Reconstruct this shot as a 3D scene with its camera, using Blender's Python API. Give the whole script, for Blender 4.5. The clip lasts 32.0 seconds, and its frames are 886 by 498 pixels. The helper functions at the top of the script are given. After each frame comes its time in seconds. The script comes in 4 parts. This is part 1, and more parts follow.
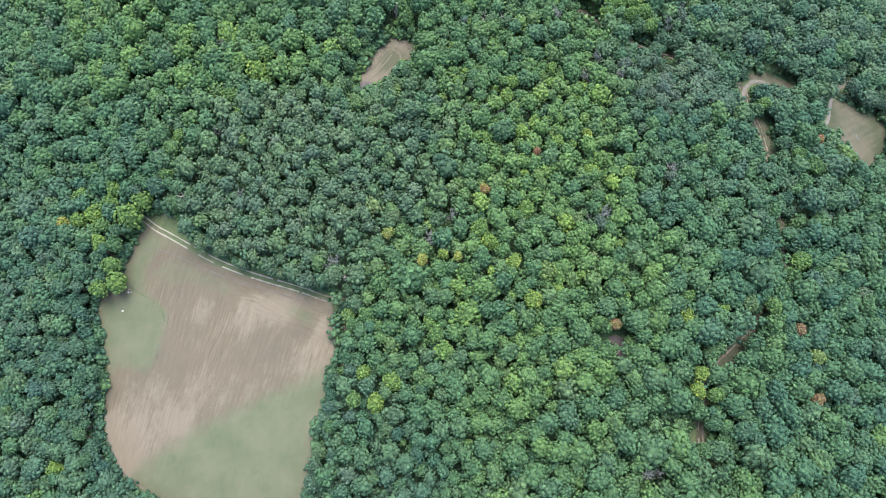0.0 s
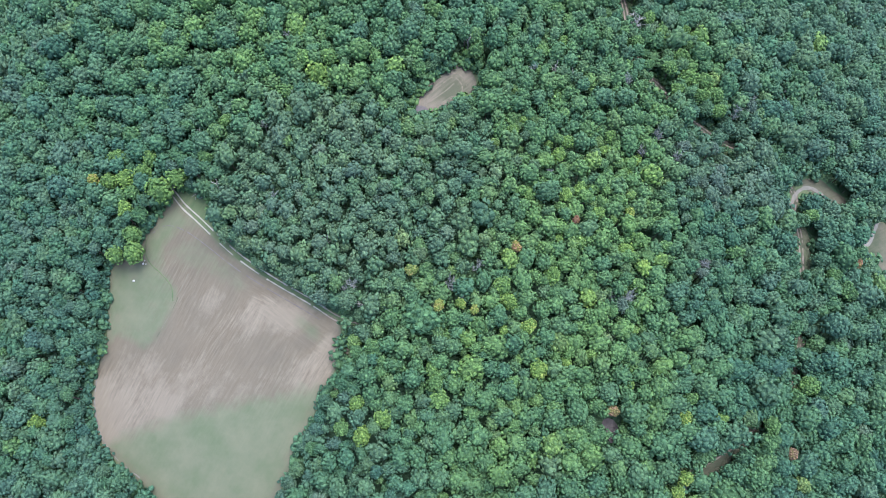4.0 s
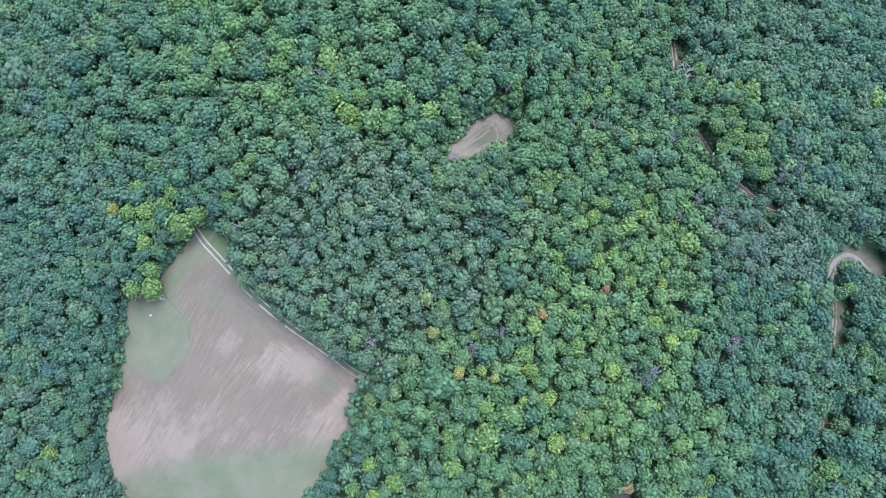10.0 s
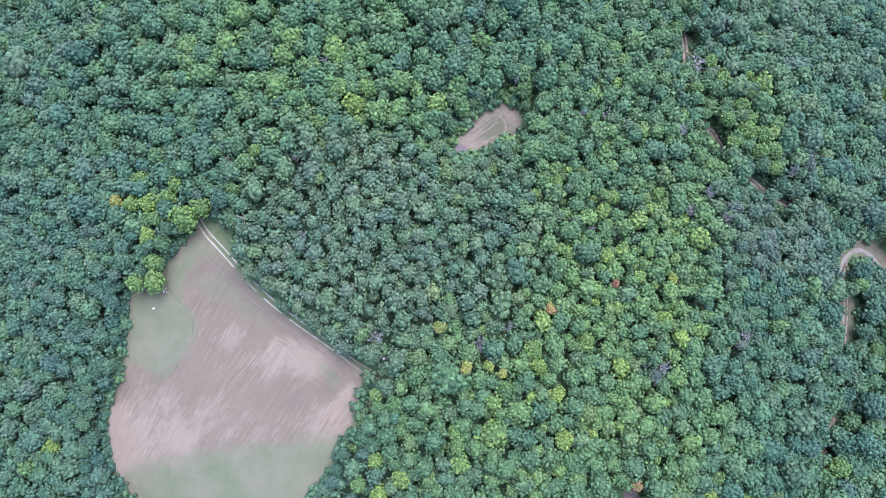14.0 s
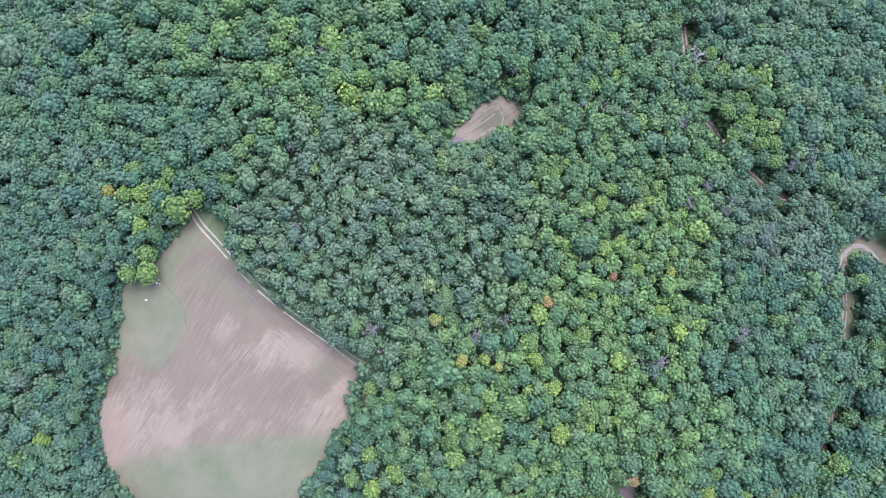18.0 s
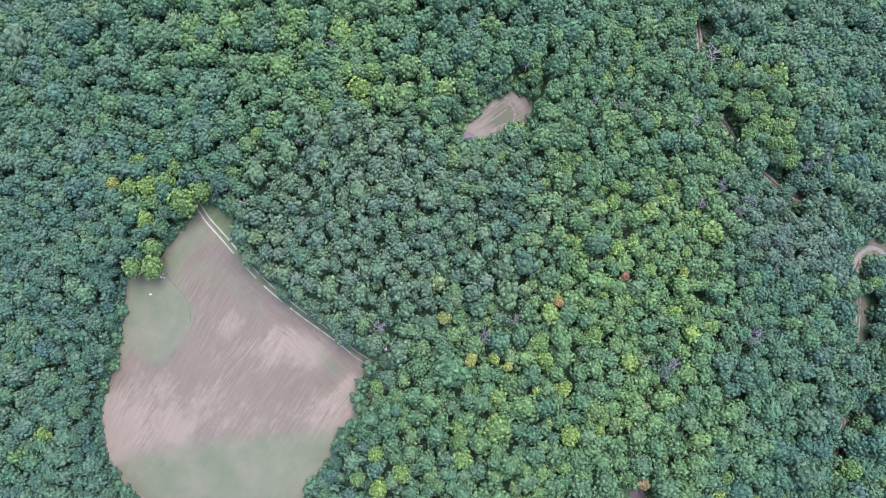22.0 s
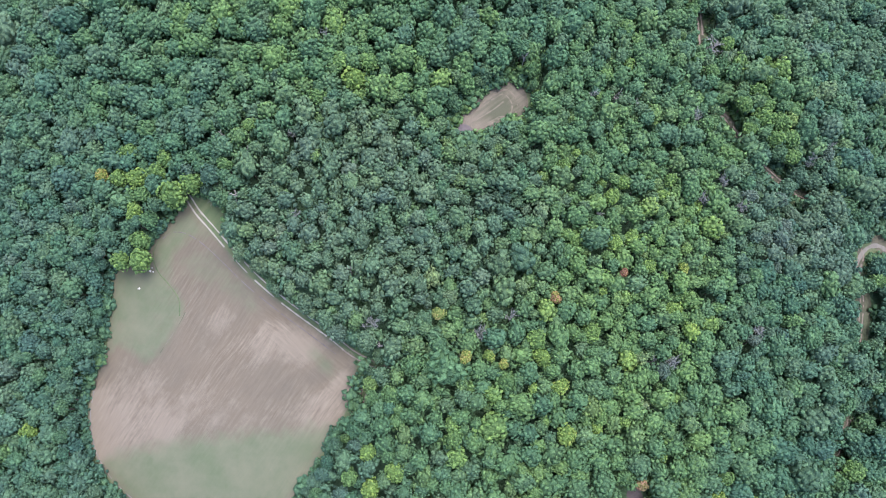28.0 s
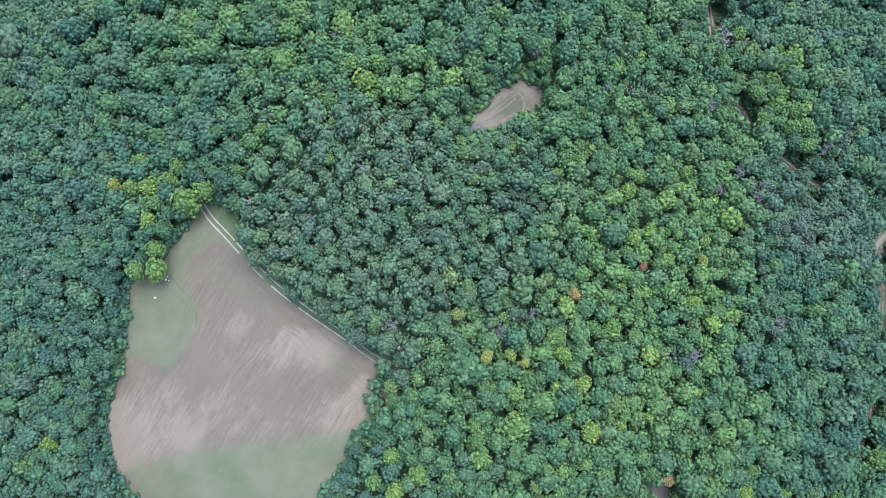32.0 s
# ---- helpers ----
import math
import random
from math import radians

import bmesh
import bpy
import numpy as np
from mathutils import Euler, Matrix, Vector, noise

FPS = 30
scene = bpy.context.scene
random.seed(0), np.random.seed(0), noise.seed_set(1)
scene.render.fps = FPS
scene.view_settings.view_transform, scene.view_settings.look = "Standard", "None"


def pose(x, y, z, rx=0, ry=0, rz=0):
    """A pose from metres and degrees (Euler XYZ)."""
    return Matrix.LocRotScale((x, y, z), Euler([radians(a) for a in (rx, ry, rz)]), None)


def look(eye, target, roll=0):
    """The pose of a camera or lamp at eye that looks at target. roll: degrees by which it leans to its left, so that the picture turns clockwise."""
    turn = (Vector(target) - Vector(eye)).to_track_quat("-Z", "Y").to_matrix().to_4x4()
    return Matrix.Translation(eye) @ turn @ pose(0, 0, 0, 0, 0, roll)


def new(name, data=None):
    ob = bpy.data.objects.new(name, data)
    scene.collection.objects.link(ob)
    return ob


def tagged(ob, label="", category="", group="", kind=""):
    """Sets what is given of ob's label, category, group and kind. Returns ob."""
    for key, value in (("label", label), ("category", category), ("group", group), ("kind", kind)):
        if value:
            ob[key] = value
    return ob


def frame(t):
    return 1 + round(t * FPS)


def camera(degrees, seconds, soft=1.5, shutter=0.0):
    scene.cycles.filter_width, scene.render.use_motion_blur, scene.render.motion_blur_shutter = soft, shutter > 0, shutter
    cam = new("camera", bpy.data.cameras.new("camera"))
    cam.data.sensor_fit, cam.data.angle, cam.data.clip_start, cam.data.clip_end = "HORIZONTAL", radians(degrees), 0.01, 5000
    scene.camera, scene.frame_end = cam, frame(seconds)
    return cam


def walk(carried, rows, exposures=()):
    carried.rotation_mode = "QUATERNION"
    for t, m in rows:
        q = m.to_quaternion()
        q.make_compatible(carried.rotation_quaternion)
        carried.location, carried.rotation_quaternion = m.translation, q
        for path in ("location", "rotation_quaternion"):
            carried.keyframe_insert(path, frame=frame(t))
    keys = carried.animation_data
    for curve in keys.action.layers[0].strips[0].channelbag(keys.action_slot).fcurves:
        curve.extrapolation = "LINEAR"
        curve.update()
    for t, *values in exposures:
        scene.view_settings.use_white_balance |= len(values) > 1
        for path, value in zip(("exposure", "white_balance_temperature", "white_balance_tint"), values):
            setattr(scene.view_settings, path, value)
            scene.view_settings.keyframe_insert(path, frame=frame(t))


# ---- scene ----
# One lens and one path for the whole flight: seconds, eye, target, roll.
cam = camera(62.5, 32.0, soft=1.0)
PATH = [
    (0, (2.42, -64.70, 246.11), (10.67, 32.24, 15.82), -12.80),
    (0.5, (3.53, -64.88, 246.04), (12.34, 31.12, 15.38), -13.94),
    (1, (3.44, -63.11, 246.76), (11.97, 31.93, 15.69), -14.65),
    (1.5, (3.59, -60.49, 247.64), (11.22, 33.32, 16.04), -15.26),
    (2, (4.70, -58.05, 248.26), (12.17, 34.58, 16.17), -15.15),
    (2.5, (4.07, -53.70, 249.88), (10.47, 38.33, 17.52), -10.88),
    (3, (1.91, -48.66, 251.38), (6.99, 42.60, 18.68), -6.64),
    (3.5, (1.72, -43.20, 252.85), (6.47, 45.63, 19.21), -3.89),
    (5.5, (-1.86, -23.53, 257.17), (0.35, 56.29, 20.27), 2.20),
    (6, (-2.95, -19.20, 257.88), (-2.06, 58.68, 20.32), 2.27),
    (6.5, (-2.15, -15.42, 258.68), (-1.19, 60.89, 20.61), 3.50),
    (7, (-2.32, -11.41, 258.95), (-1.15, 62.95, 20.26), 3.37),
    (7.5, (-3.13, -7.60, 259.37), (-2.79, 65.10, 20.18), 2.20),
    (8, (-5.68, -3.72, 259.99), (-7.51, 67.11, 20.24), 0.43),
    (8.5, (-2.25, -2.12, 259.91), (-2.76, 68.01, 19.95), 0.48),
    (9, (0.17, -0.47, 259.86), (0.20, 68.80, 19.65), 0.02),
    (9.5, (-0.53, 1.14, 259.92), (-1.00, 69.45, 19.44), -0.84),
    (10, (-0.90, 1.94, 259.47), (-1.95, 69.82, 18.87), -1.45),
    (10.5, (-1.05, 2.87, 259.38), (-2.41, 70.07, 18.59), -1.30),
    (11, (1.97, 3.00, 258.93), (1.98, 70.07, 18.10), 0.12),
    (11.5, (1.39, 3.13, 258.63), (1.10, 69.90, 17.71), -0.14),
    (12, (0.88, 2.79, 257.98), (0.71, 69.48, 17.04), -0.43),
    (12.5, (0.35, 2.73, 257.56), (0.15, 69.16, 16.55), -0.61),
    (13, (-0.47, 2.91, 257.09), (-0.88, 69.05, 16.00), -0.85),
    (13.5, (-2.33, 2.95, 256.65), (-3.30, 68.78, 15.47), -1.36),
    (14, (-3.16, 2.65, 256.15), (-4.38, 68.63, 15.02), -1.37),
    (14.5, (-2.26, 2.38, 255.53), (-3.05, 68.33, 14.39), -0.83),
    (16.5, (-1.55, 0.82, 253.84), (-1.75, 67.20, 12.81), -0.35),
    (17, (-2.84, 0.73, 253.46), (-3.76, 67.03, 12.41), -0.94),
    (17.5, (-3.72, 0.85, 253.29), (-4.77, 66.90, 12.18), -1.02),
    (18, (-2.38, 0.97, 253.05), (-3.06, 66.82, 11.88), -0.62),
    (18.5, (0.58, 0.65, 252.65), (0.85, 66.81, 11.56), 0.44),
    (19, (-1.28, 0.54, 252.28), (-1.55, 66.82, 11.23), -0.09),
    (19.5, (-2.93, 0.85, 251.99), (-3.80, 66.98, 10.89), -0.08),
    (20, (-3.58, 0.87, 251.48), (-4.49, 67.16, 10.42), 0.69),
    (20.5, (-6.82, 1.14, 251.09), (-8.75, 67.05, 9.94), -0.14),
    (21, (-6.63, 1.15, 250.41), (-8.45, 67.20, 9.30), 0.04),
    (21.5, (-6.67, 1.35, 250.02), (-8.44, 67.06, 8.82), 0.12),
    (22, (-5.27, 1.34, 249.32), (-6.19, 66.85, 8.05), -0.13),
    (22.5, (-4.28, 1.06, 248.70), (-5.34, 66.76, 7.49), -0.99),
    (23, (-3.65, 1.40, 248.08), (-4.47, 66.79, 6.79), -0.72),
    (23.5, (-4.42, 0.93, 247.47), (-5.47, 66.71, 6.28), -0.96),
    (24, (-6.36, 1.11, 246.94), (-7.93, 66.85, 5.74), -0.36),
    (24.5, (-6.27, 0.61, 246.23), (-7.36, 66.67, 5.12), 0.31),
    (25, (-8.75, 0.64, 245.65), (-12.40, 66.79, 4.59), -2.36),
    (25.5, (-3.89, 0.73, 244.88), (-4.14, 67.03, 3.84), 0.99),
    (27.5, (-5.01, 0.87, 243.92), (-6.04, 66.81, 2.77), 1.13),
    (28, (-4.10, 0.62, 243.82), (-4.59, 66.53, 2.66), 0.53),
    (28.5, (-6.00, 0.76, 243.82), (-7.00, 66.67, 2.67), 0.43),
    (29, (-5.65, 0.71, 243.63), (-6.54, 66.81, 2.53), 1.55),
    (29.5, (-5.66, 1.04, 243.66), (-6.15, 67.01, 2.52), 2.04),
    (30, (-6.95, 1.22, 243.59), (-7.59, 66.90, 2.37), 1.11),
    (30.5, (-8.40, 1.40, 243.43), (-9.66, 66.94, 2.18), 0.53),
    (31, (-9.36, 1.47, 243.11), (-11.20, 66.95, 1.84), 0.02),
    (31.5, (-6.16, 1.44, 242.63), (-6.58, 66.84, 1.34), -0.70),
    (32, (-8.61, 1.46, 242.51), (-9.95, 66.94, 1.24), -1.92),
]
walk(cam, [(t, look(eye, target, roll)) for t, eye, target, roll in PATH],
     exposures=[(0, 1.52, 6420, 8), (3, 1.48, 5980, 8), (6, 1.62, 5470, 13), (8, 1.51, 5520, 12), (10, 1.59, 5480, 17), (12, 1.69, 5500, 22), (14, 1.70, 5620, 25), (16, 1.69, 5740, 25),
                (18, 1.69, 5830, 27), (20, 1.69, 5860, 28), (22, 1.59, 5850, 24), (24, 1.57, 5780, 23), (26, 1.54, 5880, 21), (28, 1.48, 6020, 17), (30, 1.47, 5850, 14), (32, 1.46, 5680, 11)])

# ---------------------------------------------------------------- sky and sun
SUN_ELEV, SUN_TURN = 76.0, 42.0
world = bpy.data.worlds.new("overcast_sky")
scene.world = world
world.use_nodes = True
wn = world.node_tree
sky = wn.nodes.new("ShaderNodeTexSky")
sky.sky_type = "NISHITA"
sky.sun_disc = False
sky.sun_elevation = radians(SUN_ELEV)
sky.sun_rotation = radians(SUN_TURN)
sky.air_density, sky.dust_density, sky.ozone_density = 1.0, 3.0, 1.0
wn.nodes["Background"].inputs["Strength"].default_value = 0.15
wn.links.new(sky.outputs["Color"], wn.nodes["Background"].inputs["Color"])
sun_data = bpy.data.lights.new("sun", "SUN")
sun_data.energy, sun_data.angle, sun_data.color = 1.45, radians(50), (1.0, 0.96, 0.9)
sun = new("sun", sun_data)
sun.matrix_world = look((0, 0, 0), (-math.sin(radians(SUN_TURN)) * math.cos(radians(SUN_ELEV)),
                                    -math.cos(radians(SUN_TURN)) * math.cos(radians(SUN_ELEV)),
                                    -math.sin(radians(SUN_ELEV))))


# ---------------------------------------------------------------- node helpers
class Mat:
    """A small wrapper that makes node materials readable."""

    def __init__(self, name, rough=0.9):
        self.m = bpy.data.materials.new(name)
        self.m.use_nodes = True
        self.t = self.m.node_tree
        self.b = self.t.nodes["Principled BSDF"]
        self.b.inputs["Roughness"].default_value = rough
        self.b.inputs["Specular IOR Level"].default_value = 0.15

    def n(self, kind, **values):
        node = self.t.nodes.new(kind)
        for key, value in values.items():
            node.inputs[key].default_value = value
        return node

    def link(self, a, b):
        self.t.links.new(a, b)

    def place(self):
        return self.n("ShaderNodeNewGeometry").outputs["Position"]

    def noise(self, scale, detail=4.0, rough=0.55, vector=None):
        node = self.n("ShaderNodeTexNoise", Scale=scale, Detail=detail, Roughness=rough)
        self.link(vector if vector else self.place(), node.inputs["Vector"])
        return node.outputs["Fac"]

    def stretch(self, angle, along, across):
        """Position turned about z and stretched, for streaks that run along the angle."""
        node = self.n("ShaderNodeMapping")
        node.vector_type = "POINT"
        turn = self.n("ShaderNodeVectorRotate")
        turn.rotation_type = "Z_AXIS"
        turn.inputs["Angle"].default_value = radians(-angle)
        self.link(self.place(), turn.inputs["Vector"])
        node.inputs["Scale"].default_value = (along, across, 0.02)
        self.link(turn.outputs["Vector"], node.inputs["Vector"])
        return node.outputs["Vector"]

    def ramp(self, fac, stops):
        node = self.n("ShaderNodeValToRGB")
        while len(node.color_ramp.elements) < len(stops):
            node.color_ramp.elements.new(0.5)
        for e, (at, c) in zip(node.color_ramp.elements, stops):
            e.position, e.color = at, (*c, 1) if len(c) == 3 else c
        self.link(fac, node.inputs["Fac"])
        return node.outputs["Color"]

    def mix(self, fac, a, b, blend="MIX"):
        node = self.t.nodes.new("ShaderNodeMix")
        node.data_type, node.blend_type = "RGBA", blend
        for value, socket in ((fac, node.inputs[0]), (a, node.inputs[6]), (b, node.inputs[7])):
            if isinstance(value, (int, float)):
                socket.default_value = value
            elif isinstance(value, tuple):
                socket.default_value = (*value, 1)
            else:
                self.link(value, socket)
        return node.outputs[2]

    def math(self, op, a, b=0.0, c=0.0):
        node = self.t.nodes.new("ShaderNodeMath")
        node.operation = op
        for value, socket in zip((a, b, c), node.inputs):
            if isinstance(value, (int, float)):
                socket.default_value = value
            else:
                self.link(value, socket)
        return node.outputs[0]

    def attr(self, name, kind="GEOMETRY"):
        node = self.t.nodes.new("ShaderNodeAttribute")
        node.attribute_name, node.attribute_type = name, kind
        return node.outputs["Fac"]

    def color(self, socket):
        self.link(socket, self.b.inputs["Base Color"])

    def bump(self, fac, strength=0.4, distance=0.1):
        node = self.n("ShaderNodeBump", Strength=strength, Distance=distance)
        self.link(fac, node.inputs["Height"])
        self.link(node.outputs["Normal"], self.b.inputs["Normal"])


# ---------------------------------------------------------------- materials
LEAF_RAMP = [
    (0.00, (0.052, 0.118, 0.092)),
    (0.25, (0.066, 0.146, 0.088)),
    (0.50, (0.088, 0.174, 0.078)),
    (0.70, (0.127, 0.225, 0.074)),
    (0.84, (0.188, 0.295, 0.072)),
    (0.92, (0.280, 0.305, 0.080)),
    (0.97, (0.300, 0.218, 0.090)),
    (1.00, (0.270, 0.140, 0.100)),
]


def leaf_material(name, kind):
    """Foliage: leaf_hue runs from blue-green over yellow-green to autumn orange, greyness fades it towards bare grey
    twigs and, in valley and west slope stands, paints haze into it.
    """
    m = Mat(name, 0.7)
    hue, grey = m.attr("leaf_hue", kind), m.attr("leaf_grey_haze", kind)
    island = m.n("ShaderNodeNewGeometry").outputs["Random Per Island"]
    fine = m.noise(3.2, 3.0, 0.7)
    coarse = m.noise(0.045, 2.0)
    wobble = m.math("ADD", m.math("MULTIPLY_ADD", island, 0.10, -0.05), m.math("MULTIPLY_ADD", coarse, 0.24, -0.12))
    leaf = m.ramp(m.math("ADD", hue, wobble), LEAF_RAMP)
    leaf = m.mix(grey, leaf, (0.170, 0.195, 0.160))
    value = m.math("MULTIPLY_ADD", fine, 2.2, -0.10)
    value = m.math("MULTIPLY", value, m.math("MULTIPLY_ADD", island, 0.46, 0.73))
    tone = m.n("ShaderNodeHueSaturation")
    m.link(leaf, tone.inputs["Color"])
    m.link(value, tone.inputs["Value"])
    m.color(tone.outputs["Color"])
    lumps = m.n("ShaderNodeTexVoronoi", Scale=2.1, Detail=1.0, Roughness=0.6)
    m.link(m.place(), lumps.inputs["Vector"])
    m.bump(m.math("ADD", m.math("MULTIPLY", lumps.outputs["Distance"], -1.0), m.math("MULTIPLY", fine, 0.5)), 0.6, 0.3)
    through_light = m.t.nodes.new("ShaderNodeBsdfTranslucent")
    m.link(tone.outputs["Color"], through_light.inputs["Color"])
    both = m.t.nodes.new("ShaderNodeMixShader")
    both.inputs[0].default_value = 0.15
    m.link(m.b.outputs[0], both.inputs[1])
    m.link(through_light.outputs[0], both.inputs[2])
    m.link(both.outputs[0], m.t.nodes["Material Output"].inputs["Surface"])
    return m.m


MAT_CANOPY = leaf_material("canopy_leaves", "GEOMETRY")
MAT_CROWN = leaf_material("crown_leaves", "OBJECT")


def bark_material(name, dark, light):
    m = Mat(name, 0.95)
    m.color(m.ramp(m.noise(1.2, 5.0), [(0.3, dark), (0.7, light)]))
    m.bump(m.noise(6.0, 4.0), 0.5, 0.05)
    return m.m


MAT_BARK = bark_material("grey_brown_bark", (0.07, 0.055, 0.045), (0.17, 0.14, 0.115))
MAT_DEADWOOD = bark_material("weathered_deadwood", (0.21, 0.21, 0.20), (0.37, 0.365, 0.35))
MAT_PALE = bark_material("pale_stone", (0.34, 0.32, 0.31), (0.52, 0.50, 0.48))
MAT_STUMP = bark_material("dark_rotten_wood", (0.03, 0.028, 0.027), (0.09, 0.08, 0.075))


def ground_material():
    m = Mat("forest_floor", 0.95)
    litter = m.ramp(m.noise(0.35, 6.0, 0.65), [(0.3, (0.040, 0.078, 0.050)), (0.55, (0.058, 0.112, 0.066)), (0.8, (0.080, 0.132, 0.074))])
    moss = m.ramp(m.noise(0.03, 4.0), [(0.4, (0.050, 0.088, 0.050)), (0.65, (0.085, 0.148, 0.064))])
    m.color(m.mix(0.5, litter, moss))
    m.bump(m.noise(1.1, 5.0), 0.6, 0.4)
    return m.m


def field_material():
    """Ploughed soil with fine furrows, turning to thin grass where the grass attribute says so."""
    m = Mat("ploughed_field", 0.95)
    head = m.attr("headland")
    sweep = m.noise(0.02, 2.0)

    def furrows(angle):
        bent = m.stretch(angle, 0.13, 1.25)
        warp = m.n("ShaderNodeVectorMath")
        warp.operation = "ADD"
        push = m.n("ShaderNodeCombineXYZ")
        m.link(m.math("MULTIPLY_ADD", sweep, 9.0, -4.5), push.inputs["Y"])
        m.link(bent, warp.inputs[0])
        m.link(push.outputs["Vector"], warp.inputs[1])
        return m.noise(1.0, 4.0, 0.66, warp.outputs["Vector"])

    rows = m.mix(head, furrows(57.0), furrows(-38.0))
    calm = m.math("ADD", m.math("MULTIPLY", m.attr("grass"), 0.55), m.ramp(m.noise(0.045, 3.0), [(0.40, (0.6, 0.6, 0.6)), (0.60, (0, 0, 0))]))
    rows = m.mix(m.math("MINIMUM", calm, 0.8), rows, (0.5, 0.5, 0.5))
    broad = m.noise(1.0, 3.0, 0.6, m.stretch(50.0, 0.03, 0.06))
    soil = m.ramp(rows, [(0.25, (0.108, 0.090, 0.065)), (0.5, (0.137, 0.115, 0.084)), (0.75, (0.170, 0.145, 0.108))])
    soil = m.mix(m.ramp(broad, [(0.42, (0, 0, 0)), (0.66, (1, 1, 1))]), soil, m.mix(0.35, soil, (0.104, 0.098, 0.076)))
    swath = m.math("ADD", m.noise(1.0, 5.0, 0.65, m.stretch(46.0, 0.07, 0.12)), m.attr("dry"))
    swath = m.math("ADD", swath, m.math("MULTIPLY_ADD", rows, 0.32, -0.16))
    swath = m.math("ADD", swath, m.math("MULTIPLY_ADD", m.noise(0.5, 6.0, 0.75), 0.44, -0.22))
    pale = m.ramp(swath, [(0.50, (0, 0, 0)), (0.78, (1, 1, 1))])
    soil = m.mix(m.math("MULTIPLY", pale, 0.62), soil, m.ramp(rows, [(0.28, (0.168, 0.141, 0.107)), (0.72, (0.248, 0.212, 0.165))]))
    damp = m.ramp(swath, [(0.18, (1, 1, 1)), (0.44, (0, 0, 0))])
    soil = m.mix(m.math("MULTIPLY", damp, 0.45), soil, m.mix(0.6, soil, (0.072, 0.070, 0.058)))
    grass = m.ramp(m.noise(0.10, 5.0, 0.65), [(0.32, (0.080, 0.114, 0.060)), (0.5, (0.112, 0.131, 0.082)), (0.68, (0.148, 0.152, 0.100))])
    grass = m.mix(0.35, grass, m.ramp(rows, [(0.3, (0.082, 0.104, 0.06)), (0.7, (0.15, 0.153, 0.10))]))
    mask = m.math("ADD", m.attr("grass"), m.math("MULTIPLY_ADD", rows, 0.5, -0.25))
    mask = m.math("ADD", mask, m.math("MULTIPLY_ADD", m.noise(0.25, 5.0, 0.65), 0.8, -0.40))
    m.color(m.mix(m.ramp(mask, [(0.25, (0, 0, 0)), (0.8, (0.85, 0.85, 0.85))]), soil, grass))
    m.bump(rows, 0.5, 0.12)
    return m.m


def grass_material(name, low, high, angle=56.0):
    m = Mat(name, 0.95)
    rows = m.noise(1.0, 5.0, 0.7, m.stretch(angle, 0.05, 0.6))
    patch = m.noise(0.06, 5.0, 0.6)
    grass = m.ramp(m.math("ADD", m.math("MULTIPLY", rows, 0.4), m.math("MULTIPLY", patch, 0.6)), [(0.41, low), (0.59, high)])
    m.color(m.mix(m.math("MULTIPLY", m.noise(0.9, 4.0, 0.7), 0.35), grass, (0.12, 0.115, 0.08)))
    m.bump(m.noise(1.8, 5.0), 0.5, 0.15)
    return m.m


def dirt_material(name, low, high):
    m = Mat(name, 0.95)
    m.color(m.ramp(m.noise(0.5, 6.0, 0.7), [(0.3, low), (0.7, high)]))
    m.bump(m.noise(2.5, 5.0), 0.5, 0.1)
    return m.m


MAT_GROUND = ground_material()
MAT_FIELD = field_material()
MAT_PASTURE = grass_material("pasture_grass", (0.058, 0.078, 0.046), (0.126, 0.126, 0.088))
MAT_VERGE = grass_material("verge_grass", (0.062, 0.104, 0.046), (0.118, 0.142, 0.074))
MAT_CLEARING = grass_material("dry_clearing", (0.082, 0.088, 0.060), (0.185, 0.158, 0.128), 40.0)
MAT_FAINT = dirt_material("faint_wheel_track", (0.125, 0.112, 0.086), (0.195, 0.170, 0.136))
MAT_RUT = dirt_material("pale_wheel_rut", (0.22, 0.205, 0.175), (0.35, 0.325, 0.285))
MAT_MEADOW = grass_material("dry_meadow_grass", (0.050, 0.064, 0.038), (0.118, 0.108, 0.080), 20.0)
MAT_ROADSIDE = grass_material("brown_roadside", (0.050, 0.062, 0.042), (0.100, 0.096, 0.070), 30.0)
MAT_GRAVEL = dirt_material("grey_gravel", (0.14, 0.132, 0.116), (0.22, 0.205, 0.182))
MAT_DIRT = dirt_material("forest_road_dirt", (0.150, 0.124, 0.104), (0.245, 0.208, 0.178))
MAT_SOIL = dirt_material("bare_grey_soil", (0.100, 0.088, 0.092), (0.155, 0.138, 0.142))


# ---------------------------------------------------------------- the lie of the land
def bend(v):
    """Keeps the hill's own shape inside and levels it out far away."""
    a = np.abs(v)
    return np.sign(v) * np.where(a < 2.3, a, 2.3 + 1.1 * np.tanh((a - 2.3) / 1.1))


def height(x, y):
    """The hill: a broad back that falls to a valley on its east side."""
    x, y = np.asarray(x, float), np.asarray(y, float)
    u, v = bend(x / 100), bend(y / 100)
    z = 7.06 - 2.93 * u + 16.75 * v - 10.99 * u * u - 1.68 * u * v - 4.37 * v * v + 0.065 * u**3
    far = np.clip((np.hypot(x, y) - 320) / 500, 0, 1)
    return z + far * 18 * np.sin(x / 310 + 1) * np.cos(y / 270)


